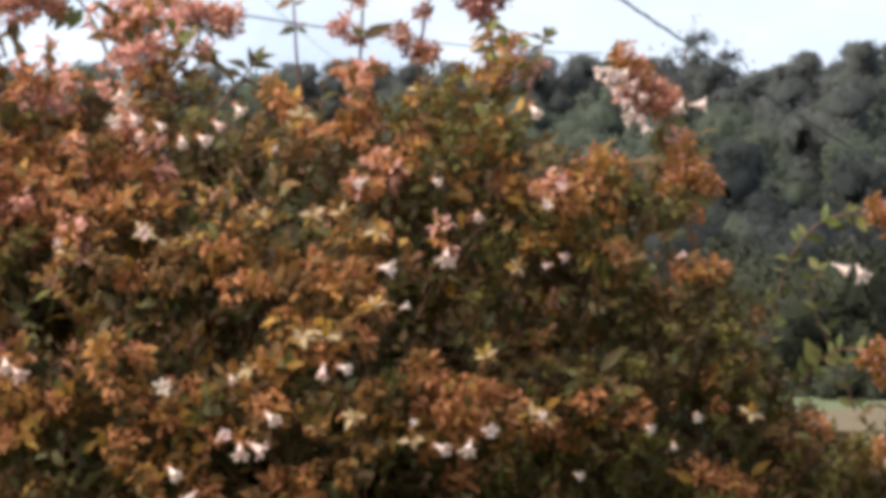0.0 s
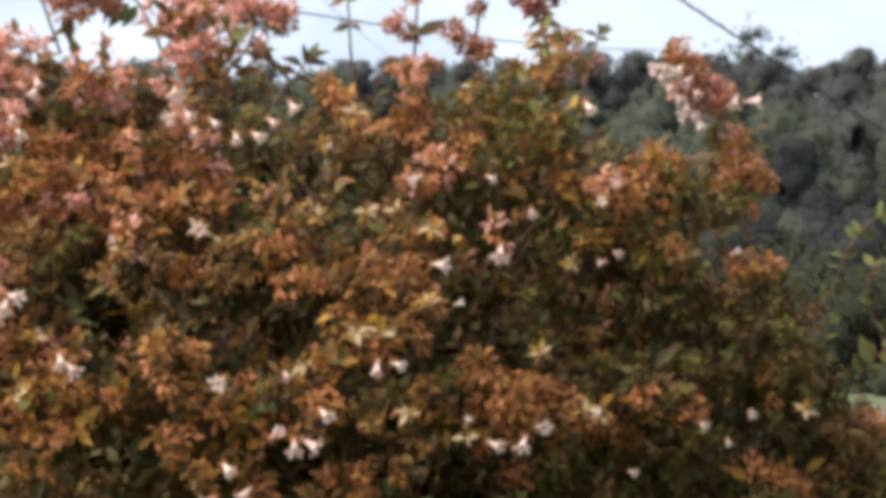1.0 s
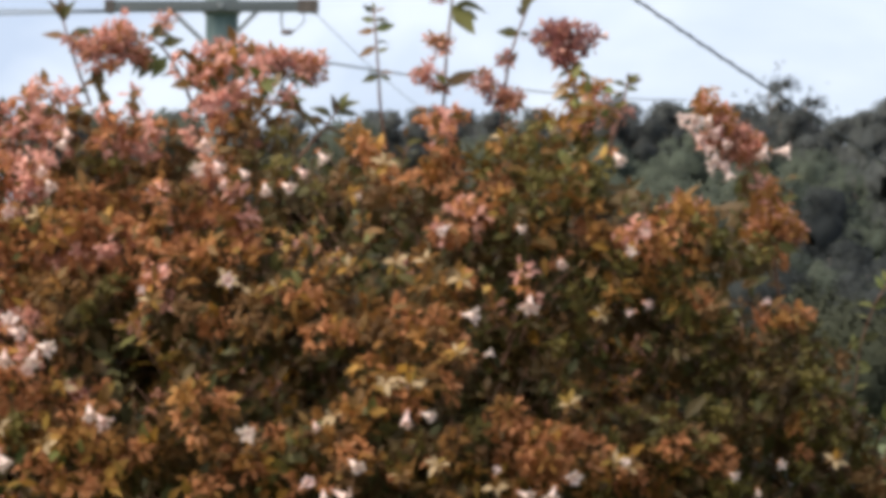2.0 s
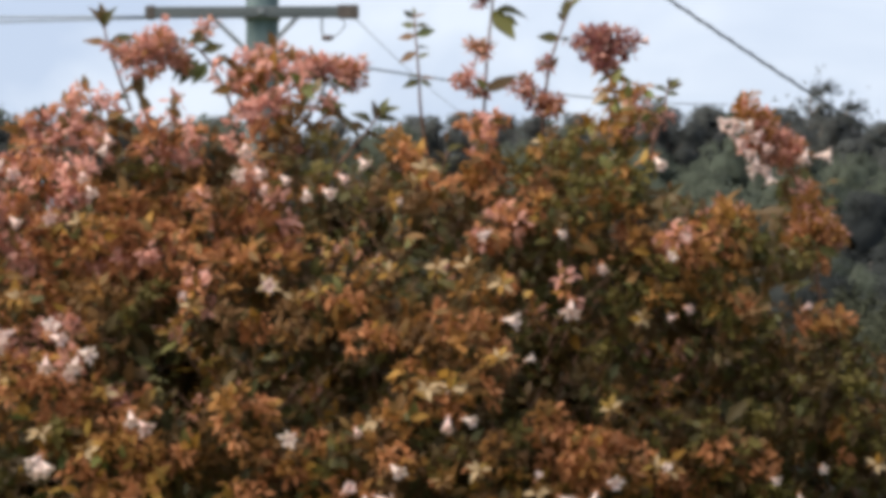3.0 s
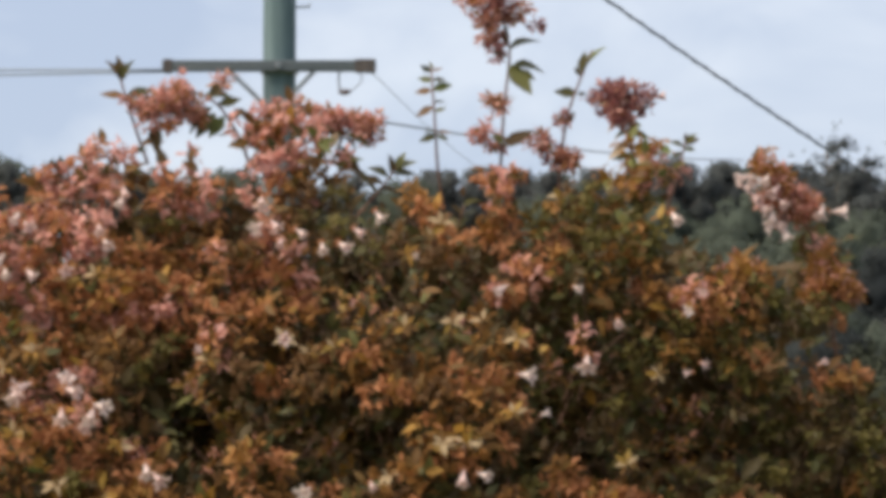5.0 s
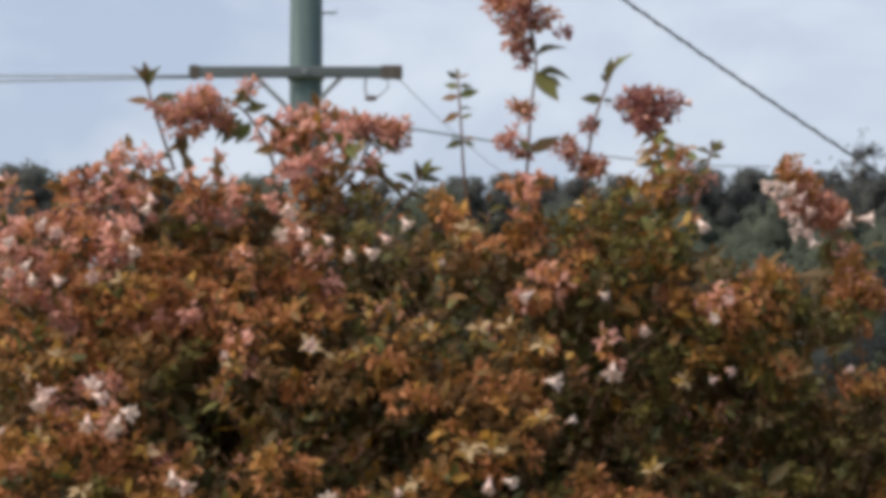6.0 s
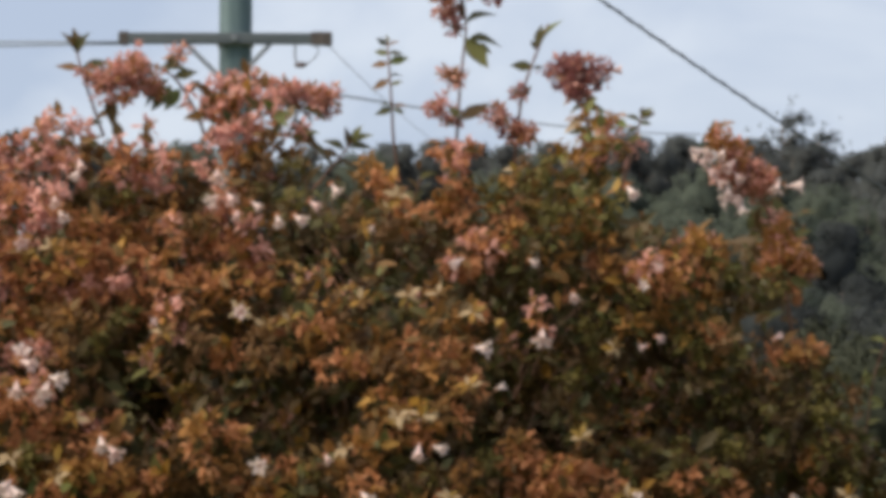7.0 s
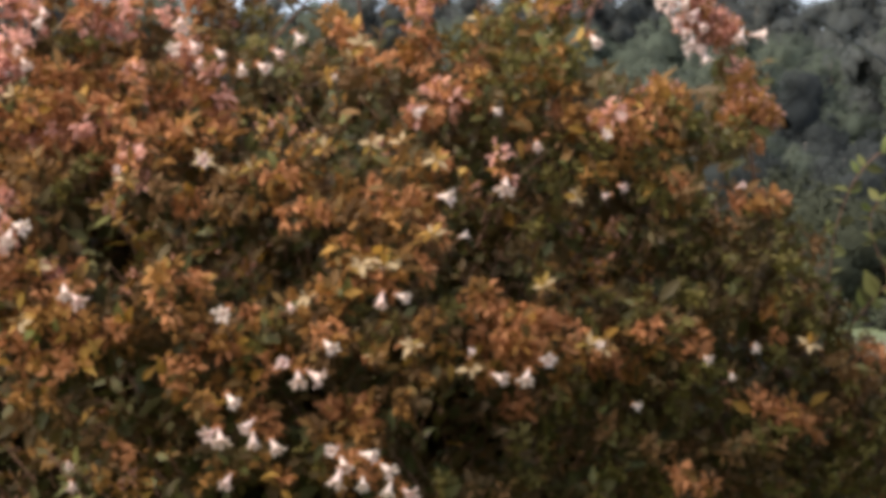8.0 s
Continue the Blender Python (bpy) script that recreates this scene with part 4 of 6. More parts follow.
BOUGHS_14 = (
    (-0.060, 3.66, 1.704, 0.0108, "u"), (-0.040, 3.64, 1.701, 0.0117, "u"), (-0.010, 3.60, 1.692, 0.0116, "y"), (0.004, 3.64, 1.686, 0.0127, "y"), (0.032, 3.60, 1.686, 0.0162, "y"),
    (0.055, 3.61, 1.678, 0.0106, "o"), (0.028, 3.63, 1.671, 0.0127, "o"), (0.009, 3.62, 1.671, 0.0117, "o"), (-0.013, 3.61, 1.676, 0.0107, "c"), (-0.045, 3.65, 1.657, 0.0098, "c"),
    (-0.025, 3.63, 1.659, 0.0107, "c"), (-0.008, 3.61, 1.656, 0.0087, "y"), (-0.059, 3.61, 1.645, 0.0087, "b"), (0.062, 3.64, 1.654, 0.0107, "k"), (0.086, 3.63, 1.644, 0.0117, "k"),
    (0.014, 3.64, 1.640, 0.0127, "g"),
)
BOUGHS_15 = (
    (0.040, 3.61, 1.635, 0.0126, "k"), (0.066, 3.60, 1.631, 0.0162, "b"), (-0.011, 3.62, 1.635, 0.0107, "b"), (-0.030, 3.70, 1.789, 0.0089, "o"), (-0.049, 3.65, 1.780, 0.0069, "b"),
    (0.012, 3.70, 1.789, 0.0099, "r"), (0.025, 3.71, 1.795, 0.0089, "r"), (0.042, 3.70, 1.794, 0.0099, "o"), (0.019, 3.69, 1.774, 0.0109, "k"), (0.044, 3.64, 1.769, 0.0098, "o"),
    (0.069, 3.68, 1.776, 0.0089, "o"), (0.061, 3.69, 1.764, 0.0079, "o"), (0.125, 3.67, 1.777, 0.0108, "r"), (0.131, 3.68, 1.766, 0.0079, "r"), (0.154, 3.71, 1.802, 0.0119, "o"),
    (0.173, 3.74, 1.805, 0.0130, "m"),
)
BOUGHS_16 = (
    (0.196, 3.75, 1.816, 0.0141, "h"), (0.211, 3.75, 1.806, 0.0151, "r"), (0.192, 3.77, 1.833, 0.0111, "r"), (0.228, 3.73, 1.815, 0.0120, "r"), (0.241, 3.74, 1.805, 0.0130, "o"),
    (0.257, 3.76, 1.826, 0.0141, "o"), (0.280, 3.77, 1.835, 0.0170, "y"), (0.251, 3.74, 1.800, 0.0140, "y"), (0.276, 3.81, 1.809, 0.0122, "o"), (0.290, 3.80, 1.798, 0.0112, "h"),
    (0.209, 3.72, 1.787, 0.0130, "h"), (0.236, 3.75, 1.786, 0.0131, "h"), (0.261, 3.75, 1.783, 0.0121, "h"), (0.307, 3.78, 1.802, 0.0132, "g"), (0.297, 3.79, 1.823, 0.0091, "g"),
    (0.350, 3.83, 1.841, 0.0123, "o"),
)
BOUGHS_17 = (
    (0.365, 3.83, 1.836, 0.0144, "r"), (0.362, 3.81, 1.816, 0.0184, "o"), (0.340, 3.79, 1.807, 0.0122, "m"), (0.352, 3.82, 1.856, 0.0082, "y"), (0.183, 3.70, 1.771, 0.0119, "h"),
    (0.215, 3.74, 1.765, 0.0120, "h"), (0.246, 3.76, 1.761, 0.0131, "h"), (0.271, 3.75, 1.760, 0.0141, "h"), (0.290, 3.73, 1.749, 0.0140, "m"), (0.283, 3.74, 1.765, 0.0110, "o"),
    (0.183, 3.70, 1.744, 0.0119, "m"), (0.196, 3.71, 1.729, 0.0129, "k"), (0.171, 3.71, 1.729, 0.0129, "m"), (0.162, 3.67, 1.708, 0.0118, "k"), (0.235, 3.74, 1.735, 0.0120, "k"),
    (0.255, 3.74, 1.740, 0.0130, "m"),
)
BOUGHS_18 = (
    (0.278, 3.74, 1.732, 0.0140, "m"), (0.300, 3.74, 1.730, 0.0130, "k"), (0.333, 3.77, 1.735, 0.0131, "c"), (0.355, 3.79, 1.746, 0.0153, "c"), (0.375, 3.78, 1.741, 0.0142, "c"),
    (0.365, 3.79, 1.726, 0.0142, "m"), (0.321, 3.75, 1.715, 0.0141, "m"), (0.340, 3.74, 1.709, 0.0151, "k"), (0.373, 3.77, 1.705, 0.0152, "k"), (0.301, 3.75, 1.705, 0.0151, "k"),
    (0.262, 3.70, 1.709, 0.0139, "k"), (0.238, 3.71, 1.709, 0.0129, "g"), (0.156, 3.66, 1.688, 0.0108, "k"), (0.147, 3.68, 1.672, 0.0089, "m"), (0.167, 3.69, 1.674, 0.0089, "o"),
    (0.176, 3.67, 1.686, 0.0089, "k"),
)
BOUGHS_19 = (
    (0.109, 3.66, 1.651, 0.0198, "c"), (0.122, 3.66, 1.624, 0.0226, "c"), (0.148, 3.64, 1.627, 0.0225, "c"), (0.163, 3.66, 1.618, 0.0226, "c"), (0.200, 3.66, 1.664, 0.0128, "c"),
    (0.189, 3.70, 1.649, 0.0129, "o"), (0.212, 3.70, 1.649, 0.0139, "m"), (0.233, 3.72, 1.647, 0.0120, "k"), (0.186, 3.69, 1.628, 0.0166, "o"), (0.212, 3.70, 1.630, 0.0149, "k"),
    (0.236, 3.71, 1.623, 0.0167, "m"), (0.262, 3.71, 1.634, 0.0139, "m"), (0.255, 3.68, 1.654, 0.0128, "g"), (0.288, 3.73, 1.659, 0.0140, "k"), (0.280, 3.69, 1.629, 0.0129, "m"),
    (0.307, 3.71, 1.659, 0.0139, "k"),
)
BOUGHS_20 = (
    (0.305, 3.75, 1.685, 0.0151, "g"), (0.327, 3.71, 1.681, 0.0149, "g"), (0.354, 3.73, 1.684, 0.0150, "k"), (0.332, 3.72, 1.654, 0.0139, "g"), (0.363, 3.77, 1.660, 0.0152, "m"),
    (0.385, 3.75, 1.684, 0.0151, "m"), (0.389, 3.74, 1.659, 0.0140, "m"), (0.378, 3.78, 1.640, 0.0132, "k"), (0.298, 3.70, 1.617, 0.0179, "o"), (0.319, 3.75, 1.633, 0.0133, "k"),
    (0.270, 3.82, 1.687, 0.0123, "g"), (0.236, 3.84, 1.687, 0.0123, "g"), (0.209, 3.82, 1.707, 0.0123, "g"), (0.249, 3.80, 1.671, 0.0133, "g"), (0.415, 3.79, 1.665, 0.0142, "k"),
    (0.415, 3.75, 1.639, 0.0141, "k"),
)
BOUGHS_21 = (
    (0.407, 3.80, 1.711, 0.0122, "m"), (0.387, 3.79, 1.726, 0.0112, "m"), (0.437, 3.80, 1.625, 0.0147, "m"), (-0.297, 3.60, 1.643, 0.0145, "k"), (-0.246, 3.63, 1.624, 0.0175, "o"),
    (-0.193, 3.65, 1.614, 0.0166, "b"), (-0.258, 3.59, 1.600, 0.0164, "o"), (-0.230, 3.61, 1.597, 0.0165, "y"), (-0.289, 3.62, 1.590, 0.0155, "y"), (-0.203, 3.64, 1.638, 0.0137, "k"),
    (-0.297, 3.60, 1.614, 0.0145, "o"), (-0.273, 3.60, 1.571, 0.0116, "b"), (-0.254, 3.60, 1.566, 0.0135, "b"), (-0.285, 3.63, 1.547, 0.0136, "b"), (-0.188, 3.64, 1.580, 0.0127, "c"),
    (-0.158, 3.61, 1.585, 0.0155, "c"),
)
BOUGHS_22 = (
    (-0.141, 3.61, 1.590, 0.0126, "o"), (-0.124, 3.61, 1.614, 0.0136, "o"), (-0.105, 3.61, 1.613, 0.0126, "y"), (-0.085, 3.62, 1.604, 0.0116, "y"), (-0.075, 3.59, 1.628, 0.0116, "k"),
    (-0.086, 3.62, 1.580, 0.0116, "y"), (-0.111, 3.65, 1.580, 0.0117, "b"), (-0.115, 3.61, 1.556, 0.0126, "y"), (-0.062, 3.63, 1.604, 0.0117, "c"), (-0.128, 3.60, 1.556, 0.0116, "b"),
    (-0.096, 3.63, 1.555, 0.0117, "b"), (-0.074, 3.64, 1.555, 0.0146, "c"), (-0.212, 3.63, 1.541, 0.0136, "b"), (-0.204, 3.62, 1.522, 0.0136, "c"), (-0.216, 3.62, 1.513, 0.0107, "b"),
    (-0.154, 3.63, 1.517, 0.0088, "k"),
)
BOUGHS_23 = (
    (-0.072, 3.64, 1.511, 0.0127, "b"), (-0.061, 3.60, 1.498, 0.0116, "y"), (-0.100, 3.60, 1.513, 0.0125, "k"), (-0.144, 3.63, 1.493, 0.0127, "b"), (-0.116, 3.64, 1.502, 0.0108, "b"),
    (-0.275, 3.62, 1.527, 0.0126, "u"), (-0.260, 3.62, 1.503, 0.0126, "u"), (-0.295, 3.63, 1.508, 0.0146, "u"), (-0.032, 3.60, 1.603, 0.0126, "b"), (-0.008, 3.61, 1.613, 0.0126, "b"),
    (0.011, 3.60, 1.627, 0.0116, "k"), (0.031, 3.63, 1.623, 0.0117, "b"), (0.053, 3.61, 1.618, 0.0116, "o"), (0.021, 3.60, 1.603, 0.0116, "o"), (0.041, 3.63, 1.593, 0.0127, "b"),
    (-0.003, 3.65, 1.589, 0.0117, "k"),
)
BOUGHS_24 = (
    (0.064, 3.61, 1.598, 0.0126, "b"), (0.085, 3.64, 1.622, 0.0117, "k"), (0.084, 3.63, 1.603, 0.0107, "y"), (-0.023, 3.64, 1.555, 0.0137, "c"), (-0.003, 3.63, 1.555, 0.0146, "c"),
    (0.016, 3.61, 1.558, 0.0135, "c"), (0.035, 3.60, 1.565, 0.0106, "b"), (0.054, 3.59, 1.565, 0.0125, "b"), (-0.013, 3.62, 1.536, 0.0136, "b"), (0.011, 3.61, 1.536, 0.0136, "b"),
    (-0.032, 3.60, 1.541, 0.0116, "b"), (0.030, 3.61, 1.541, 0.0107, "k"), (0.052, 3.61, 1.536, 0.0097, "y"), (-0.018, 3.64, 1.506, 0.0137, "b"), (0.006, 3.60, 1.512, 0.0135, "o"),
    (0.030, 3.65, 1.496, 0.0127, "o"),
)
BOUGHS_25 = (
    (-0.042, 3.62, 1.512, 0.0116, "k"), (0.114, 3.65, 1.652, 0.0127, "c"), (0.164, 3.66, 1.637, 0.0118, "c"), (0.105, 3.66, 1.598, 0.0128, "y"), (0.122, 3.67, 1.591, 0.0128, "o"),
    (0.134, 3.66, 1.603, 0.0118, "o"), (0.156, 3.66, 1.598, 0.0108, "c"), (0.174, 3.68, 1.593, 0.0119, "c"), (0.149, 3.68, 1.563, 0.0138, "c"), (0.168, 3.66, 1.568, 0.0118, "m"),
    (0.179, 3.69, 1.553, 0.0138, "g"), (0.205, 3.71, 1.563, 0.0139, "g"), (0.193, 3.68, 1.583, 0.0118, "k"), (0.138, 3.64, 1.540, 0.0107, "m"), (0.203, 3.67, 1.612, 0.0118, "y"),
    (0.220, 3.70, 1.617, 0.0099, "y"),
)
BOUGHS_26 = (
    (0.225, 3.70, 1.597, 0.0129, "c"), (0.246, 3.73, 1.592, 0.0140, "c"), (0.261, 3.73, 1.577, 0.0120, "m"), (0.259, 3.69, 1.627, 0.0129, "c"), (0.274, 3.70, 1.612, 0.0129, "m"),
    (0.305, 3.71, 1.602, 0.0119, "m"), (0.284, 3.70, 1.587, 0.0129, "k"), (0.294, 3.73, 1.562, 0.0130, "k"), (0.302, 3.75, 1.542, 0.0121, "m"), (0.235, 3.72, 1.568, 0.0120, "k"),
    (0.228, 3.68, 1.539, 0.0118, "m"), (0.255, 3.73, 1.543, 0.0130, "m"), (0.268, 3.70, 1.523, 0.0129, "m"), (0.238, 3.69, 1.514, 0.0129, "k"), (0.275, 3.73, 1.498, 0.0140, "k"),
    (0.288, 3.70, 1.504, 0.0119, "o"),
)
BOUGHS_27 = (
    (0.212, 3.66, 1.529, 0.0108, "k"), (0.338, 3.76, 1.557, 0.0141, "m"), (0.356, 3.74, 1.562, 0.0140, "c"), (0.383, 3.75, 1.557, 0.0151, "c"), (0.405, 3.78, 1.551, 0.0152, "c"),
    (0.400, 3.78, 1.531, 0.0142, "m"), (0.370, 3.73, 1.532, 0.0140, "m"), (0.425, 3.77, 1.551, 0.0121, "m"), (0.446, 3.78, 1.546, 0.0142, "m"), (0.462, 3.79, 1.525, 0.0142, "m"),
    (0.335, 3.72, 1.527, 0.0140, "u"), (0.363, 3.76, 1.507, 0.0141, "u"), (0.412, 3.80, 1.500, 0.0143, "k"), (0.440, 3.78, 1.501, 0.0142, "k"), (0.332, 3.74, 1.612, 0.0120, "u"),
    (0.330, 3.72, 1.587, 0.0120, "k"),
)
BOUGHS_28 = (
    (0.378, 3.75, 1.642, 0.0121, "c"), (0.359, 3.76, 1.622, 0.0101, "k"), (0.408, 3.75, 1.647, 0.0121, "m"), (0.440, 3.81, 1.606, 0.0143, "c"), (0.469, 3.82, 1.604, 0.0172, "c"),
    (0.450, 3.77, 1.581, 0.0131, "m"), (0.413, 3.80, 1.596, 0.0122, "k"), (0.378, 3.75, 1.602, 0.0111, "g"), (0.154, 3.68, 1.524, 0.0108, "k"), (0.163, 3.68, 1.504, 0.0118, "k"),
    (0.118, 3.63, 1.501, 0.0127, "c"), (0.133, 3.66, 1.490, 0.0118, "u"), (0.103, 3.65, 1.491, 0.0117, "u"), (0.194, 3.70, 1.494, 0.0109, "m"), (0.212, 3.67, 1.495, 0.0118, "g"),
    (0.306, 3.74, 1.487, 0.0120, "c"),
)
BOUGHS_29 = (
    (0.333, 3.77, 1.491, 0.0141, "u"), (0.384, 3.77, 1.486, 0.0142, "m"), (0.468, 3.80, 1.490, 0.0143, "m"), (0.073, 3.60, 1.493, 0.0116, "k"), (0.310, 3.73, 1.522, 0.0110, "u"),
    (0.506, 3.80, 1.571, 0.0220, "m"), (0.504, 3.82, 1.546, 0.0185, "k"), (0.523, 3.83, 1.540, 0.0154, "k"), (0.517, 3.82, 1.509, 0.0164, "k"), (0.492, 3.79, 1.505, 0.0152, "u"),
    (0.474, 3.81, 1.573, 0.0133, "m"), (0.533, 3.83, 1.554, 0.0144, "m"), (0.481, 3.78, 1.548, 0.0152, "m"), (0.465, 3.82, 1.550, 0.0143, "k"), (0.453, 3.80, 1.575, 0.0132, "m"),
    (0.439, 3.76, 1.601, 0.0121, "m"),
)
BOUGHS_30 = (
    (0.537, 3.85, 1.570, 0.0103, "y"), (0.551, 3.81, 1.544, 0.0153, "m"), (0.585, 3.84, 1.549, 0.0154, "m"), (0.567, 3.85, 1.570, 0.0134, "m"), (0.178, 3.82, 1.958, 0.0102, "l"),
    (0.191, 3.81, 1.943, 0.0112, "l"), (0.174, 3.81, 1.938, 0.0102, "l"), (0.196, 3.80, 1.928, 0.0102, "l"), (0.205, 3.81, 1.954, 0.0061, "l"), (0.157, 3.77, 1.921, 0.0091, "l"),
    (-0.104, 3.74, 1.964, 0.0065, "l"), (-0.100, 3.78, 1.954, 0.0076, "l"), (-0.121, 3.76, 1.914, 0.0071, "l"), (0.216, 3.82, 1.932, 0.0072, "l"), (-0.083, 3.77, 1.938, 0.0071, "l"),
    (0.350, 3.83, 1.869, 0.0062, "l"),
)
r = np.random.default_rng(41)
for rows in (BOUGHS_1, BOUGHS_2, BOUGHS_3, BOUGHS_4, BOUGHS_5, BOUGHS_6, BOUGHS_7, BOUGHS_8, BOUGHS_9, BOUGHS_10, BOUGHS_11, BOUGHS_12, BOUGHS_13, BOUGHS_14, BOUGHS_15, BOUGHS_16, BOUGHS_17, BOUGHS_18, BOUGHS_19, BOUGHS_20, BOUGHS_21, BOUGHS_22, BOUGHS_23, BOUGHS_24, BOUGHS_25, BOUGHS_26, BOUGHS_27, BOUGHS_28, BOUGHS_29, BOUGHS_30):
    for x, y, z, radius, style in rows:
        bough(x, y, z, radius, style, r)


def rosette(x, y, z, size, q):
    """A shoot's end seen head on: pointed pale leaves standing out like a star."""
    bm = bmesh.new()
    tube(bm, [(x, y + 0.10, z - 0.012), (x, y + 0.03, z - 0.006), (x, y, z)], [0.0014, 0.0011, 0.0008], 6)
    ob = part("sprig", bm, TWIG, bush)
    tilt = q.uniform(-0.5, 0.5)
    for k in range(6):
        a = k * 1.05 + q.uniform(-0.3, 0.3) + tilt
        d = unit([math.cos(a), q.uniform(-0.6, 0.0), math.sin(a) * 0.8 + 0.25])
        single_leaf(ob, (GOLD, CREAM, BRONZE, CREAM, BRONZE)[q.integers(5)], placing((x, y, z), d, unit([-0.2, -0.75, 0.6] + q.normal(0, 0.2, 3)), size * q.uniform(0.75, 1.25)), LEAF_SHAPES[q.integers(3)])


STARS_1 = (
    (-0.130, 3.64, 1.776), (-0.107, 3.63, 1.764), (-0.087, 3.61, 1.768), (-0.027, 3.63, 1.786), (0.041, 3.62, 1.791),
    (0.070, 3.59, 1.774), (0.014, 3.59, 1.788), (0.162, 3.58, 1.667), (0.005, 3.65, 1.878), (-0.002, 3.64, 1.867),
    (-0.344, 3.61, 1.764), (-0.358, 3.58, 1.694), (-0.266, 3.56, 1.683), (-0.320, 3.56, 1.648), (0.006, 3.57, 1.685),
    (0.025, 3.55, 1.684),
)
STARS_2 = (
    (0.040, 3.57, 1.691), (-0.039, 3.58, 1.658), (0.217, 3.63, 1.614), (-0.281, 3.54, 1.633), (-0.370, 3.62, 1.751),
    (0.402, 3.72, 1.619), (0.193, 3.65, 1.746), (0.066, 3.57, 1.711), (0.099, 3.58, 1.596), (0.203, 3.63, 1.617),
    (0.049, 3.54, 1.615), (0.018, 3.53, 1.606), (-0.024, 3.64, 1.850), (0.110, 3.72, 1.905), (-0.193, 3.58, 1.755),
    (-0.294, 3.64, 1.832),
)
q = np.random.default_rng(23)
for rows in (STARS_1, STARS_2):
    for x, y, z in rows:
        rosette(x, y, z, 0.0112, q)


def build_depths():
    """The dim inside of the bush behind its face, its shade put into the dark leaf colours."""
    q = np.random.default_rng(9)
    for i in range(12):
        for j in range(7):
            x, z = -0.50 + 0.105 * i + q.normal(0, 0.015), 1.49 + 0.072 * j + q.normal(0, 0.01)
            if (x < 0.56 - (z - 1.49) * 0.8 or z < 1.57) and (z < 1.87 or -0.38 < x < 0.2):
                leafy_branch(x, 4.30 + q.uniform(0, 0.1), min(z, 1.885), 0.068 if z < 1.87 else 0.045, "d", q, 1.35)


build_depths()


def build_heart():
    """An added backing of dull leaves, close together in the heart of the bush, coloured as its shade; they let no
    light through.
    """
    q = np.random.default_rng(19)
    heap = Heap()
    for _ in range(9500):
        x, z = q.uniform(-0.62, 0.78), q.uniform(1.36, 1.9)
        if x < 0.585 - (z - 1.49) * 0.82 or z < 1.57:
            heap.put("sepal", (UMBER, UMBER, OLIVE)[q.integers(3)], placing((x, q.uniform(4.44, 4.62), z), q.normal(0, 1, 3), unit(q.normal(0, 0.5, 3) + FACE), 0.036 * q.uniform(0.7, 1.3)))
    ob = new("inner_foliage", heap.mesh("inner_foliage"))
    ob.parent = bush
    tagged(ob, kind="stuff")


build_heart()


def build_body():
    """The rest of the bush: its lower skirts and back, down to the ground, and the stems that carry it."""
    q = np.random.default_rng(5)
    heap = Heap()
    for _ in range(2200):
        a, h = q.uniform(0, math.tau), math.sqrt(q.uniform(0.004, 1.0))
        z = 0.05 + h * 1.72
        girth = (0.72 + 0.28 * math.sin(math.pi * min(1, h + 0.15))) * math.sqrt(max(0.0, 1 - max(0.0, h - 0.55) ** 2 / 0.23)) * q.uniform(0.55, 1.0)
        p = np.array([0.02 + 0.66 * girth * math.cos(a), 4.22 + 0.42 * girth * math.sin(a), z]) + q.normal(0, 0.03, 3)
        way = unit([math.cos(a), math.sin(a) * 0.8, 0.4 + h] + q.normal(0, 0.4, 3))
        if p[2] < 1.42 or p[1] > 4.1 and not in_gap(p):
            shoot(heap, p, way, q.uniform(0.05, 0.09), ("d", "g", "y", "g")[q.integers(4)], q)
    for _ in range(2000):
        a, h = q.uniform(0, math.tau), q.uniform(0.0, 0.9)
        girth = (0.74 + 0.26 * math.sin(math.pi * min(1, h + 0.15))) * q.uniform(0.7, 1.0)
        p = np.array([0.02 + 0.62 * girth * math.cos(a), 4.22 + 0.42 * girth * math.sin(a), 0.04 + h * 1.5]) + q.normal(0, 0.03, 3)
        if p[2] < 1.40 or p[1] > 4.2:
            shoot(heap, p, unit([math.cos(a), math.sin(a) * 0.8, 0.5] + q.normal(0, 0.4, 3)), q.uniform(0.07, 0.12), "n", q)
    for _ in range(9000):
        a, h = q.uniform(0, math.tau), q.uniform(0.0, 1.0)
        girth = (0.7 + 0.3 * math.sin(math.pi * min(1, h * 0.8 + 0.15))) * q.uniform(0.85, 1.03)
        out = np.array([math.cos(a), math.sin(a) * 0.8, 0.35])
        p = np.array([0.05 + 0.82 * girth * math.cos(a), 4.28 + 0.58 * girth * math.sin(a), 0.03 + h * 1.38])
        heap.put("leaf_flat", (OLIVE, FRESH, BRONZE, UMBER)[q.integers(4)], placing(p, unit(out * 0.4 + q.normal(0, 0.7, 3)), unit(out + q.normal(0, 0.4, 3)), 0.04 * q.uniform(0.7, 1.2)))
    ob = new("lower_foliage", heap.mesh("lower_foliage"))
    ob.parent = bush
    tagged(ob, kind="stuff")
    for k in range(14):
        a = k * 2.4
        foot = Vector((0.05 + 0.12 * math.cos(a), 4.15 + 0.1 * math.sin(a), -0.1))
        end = Vector((0.02 + q.uniform(-0.42, 0.36), 4.12 + q.uniform(-0.2, 0.2), q.uniform(1.32, 1.46)))
        mid = foot.lerp(end, 0.5) + Vector((q.normal(0, 0.05), 0, 0.12))
        bm = bmesh.new()
        tube(bm, smooth_line([foot, mid, end], 6), list(np.linspace(0.011, 0.0028, 13)), 6)
        part("stem", bm, TWIG, bush)


build_body()


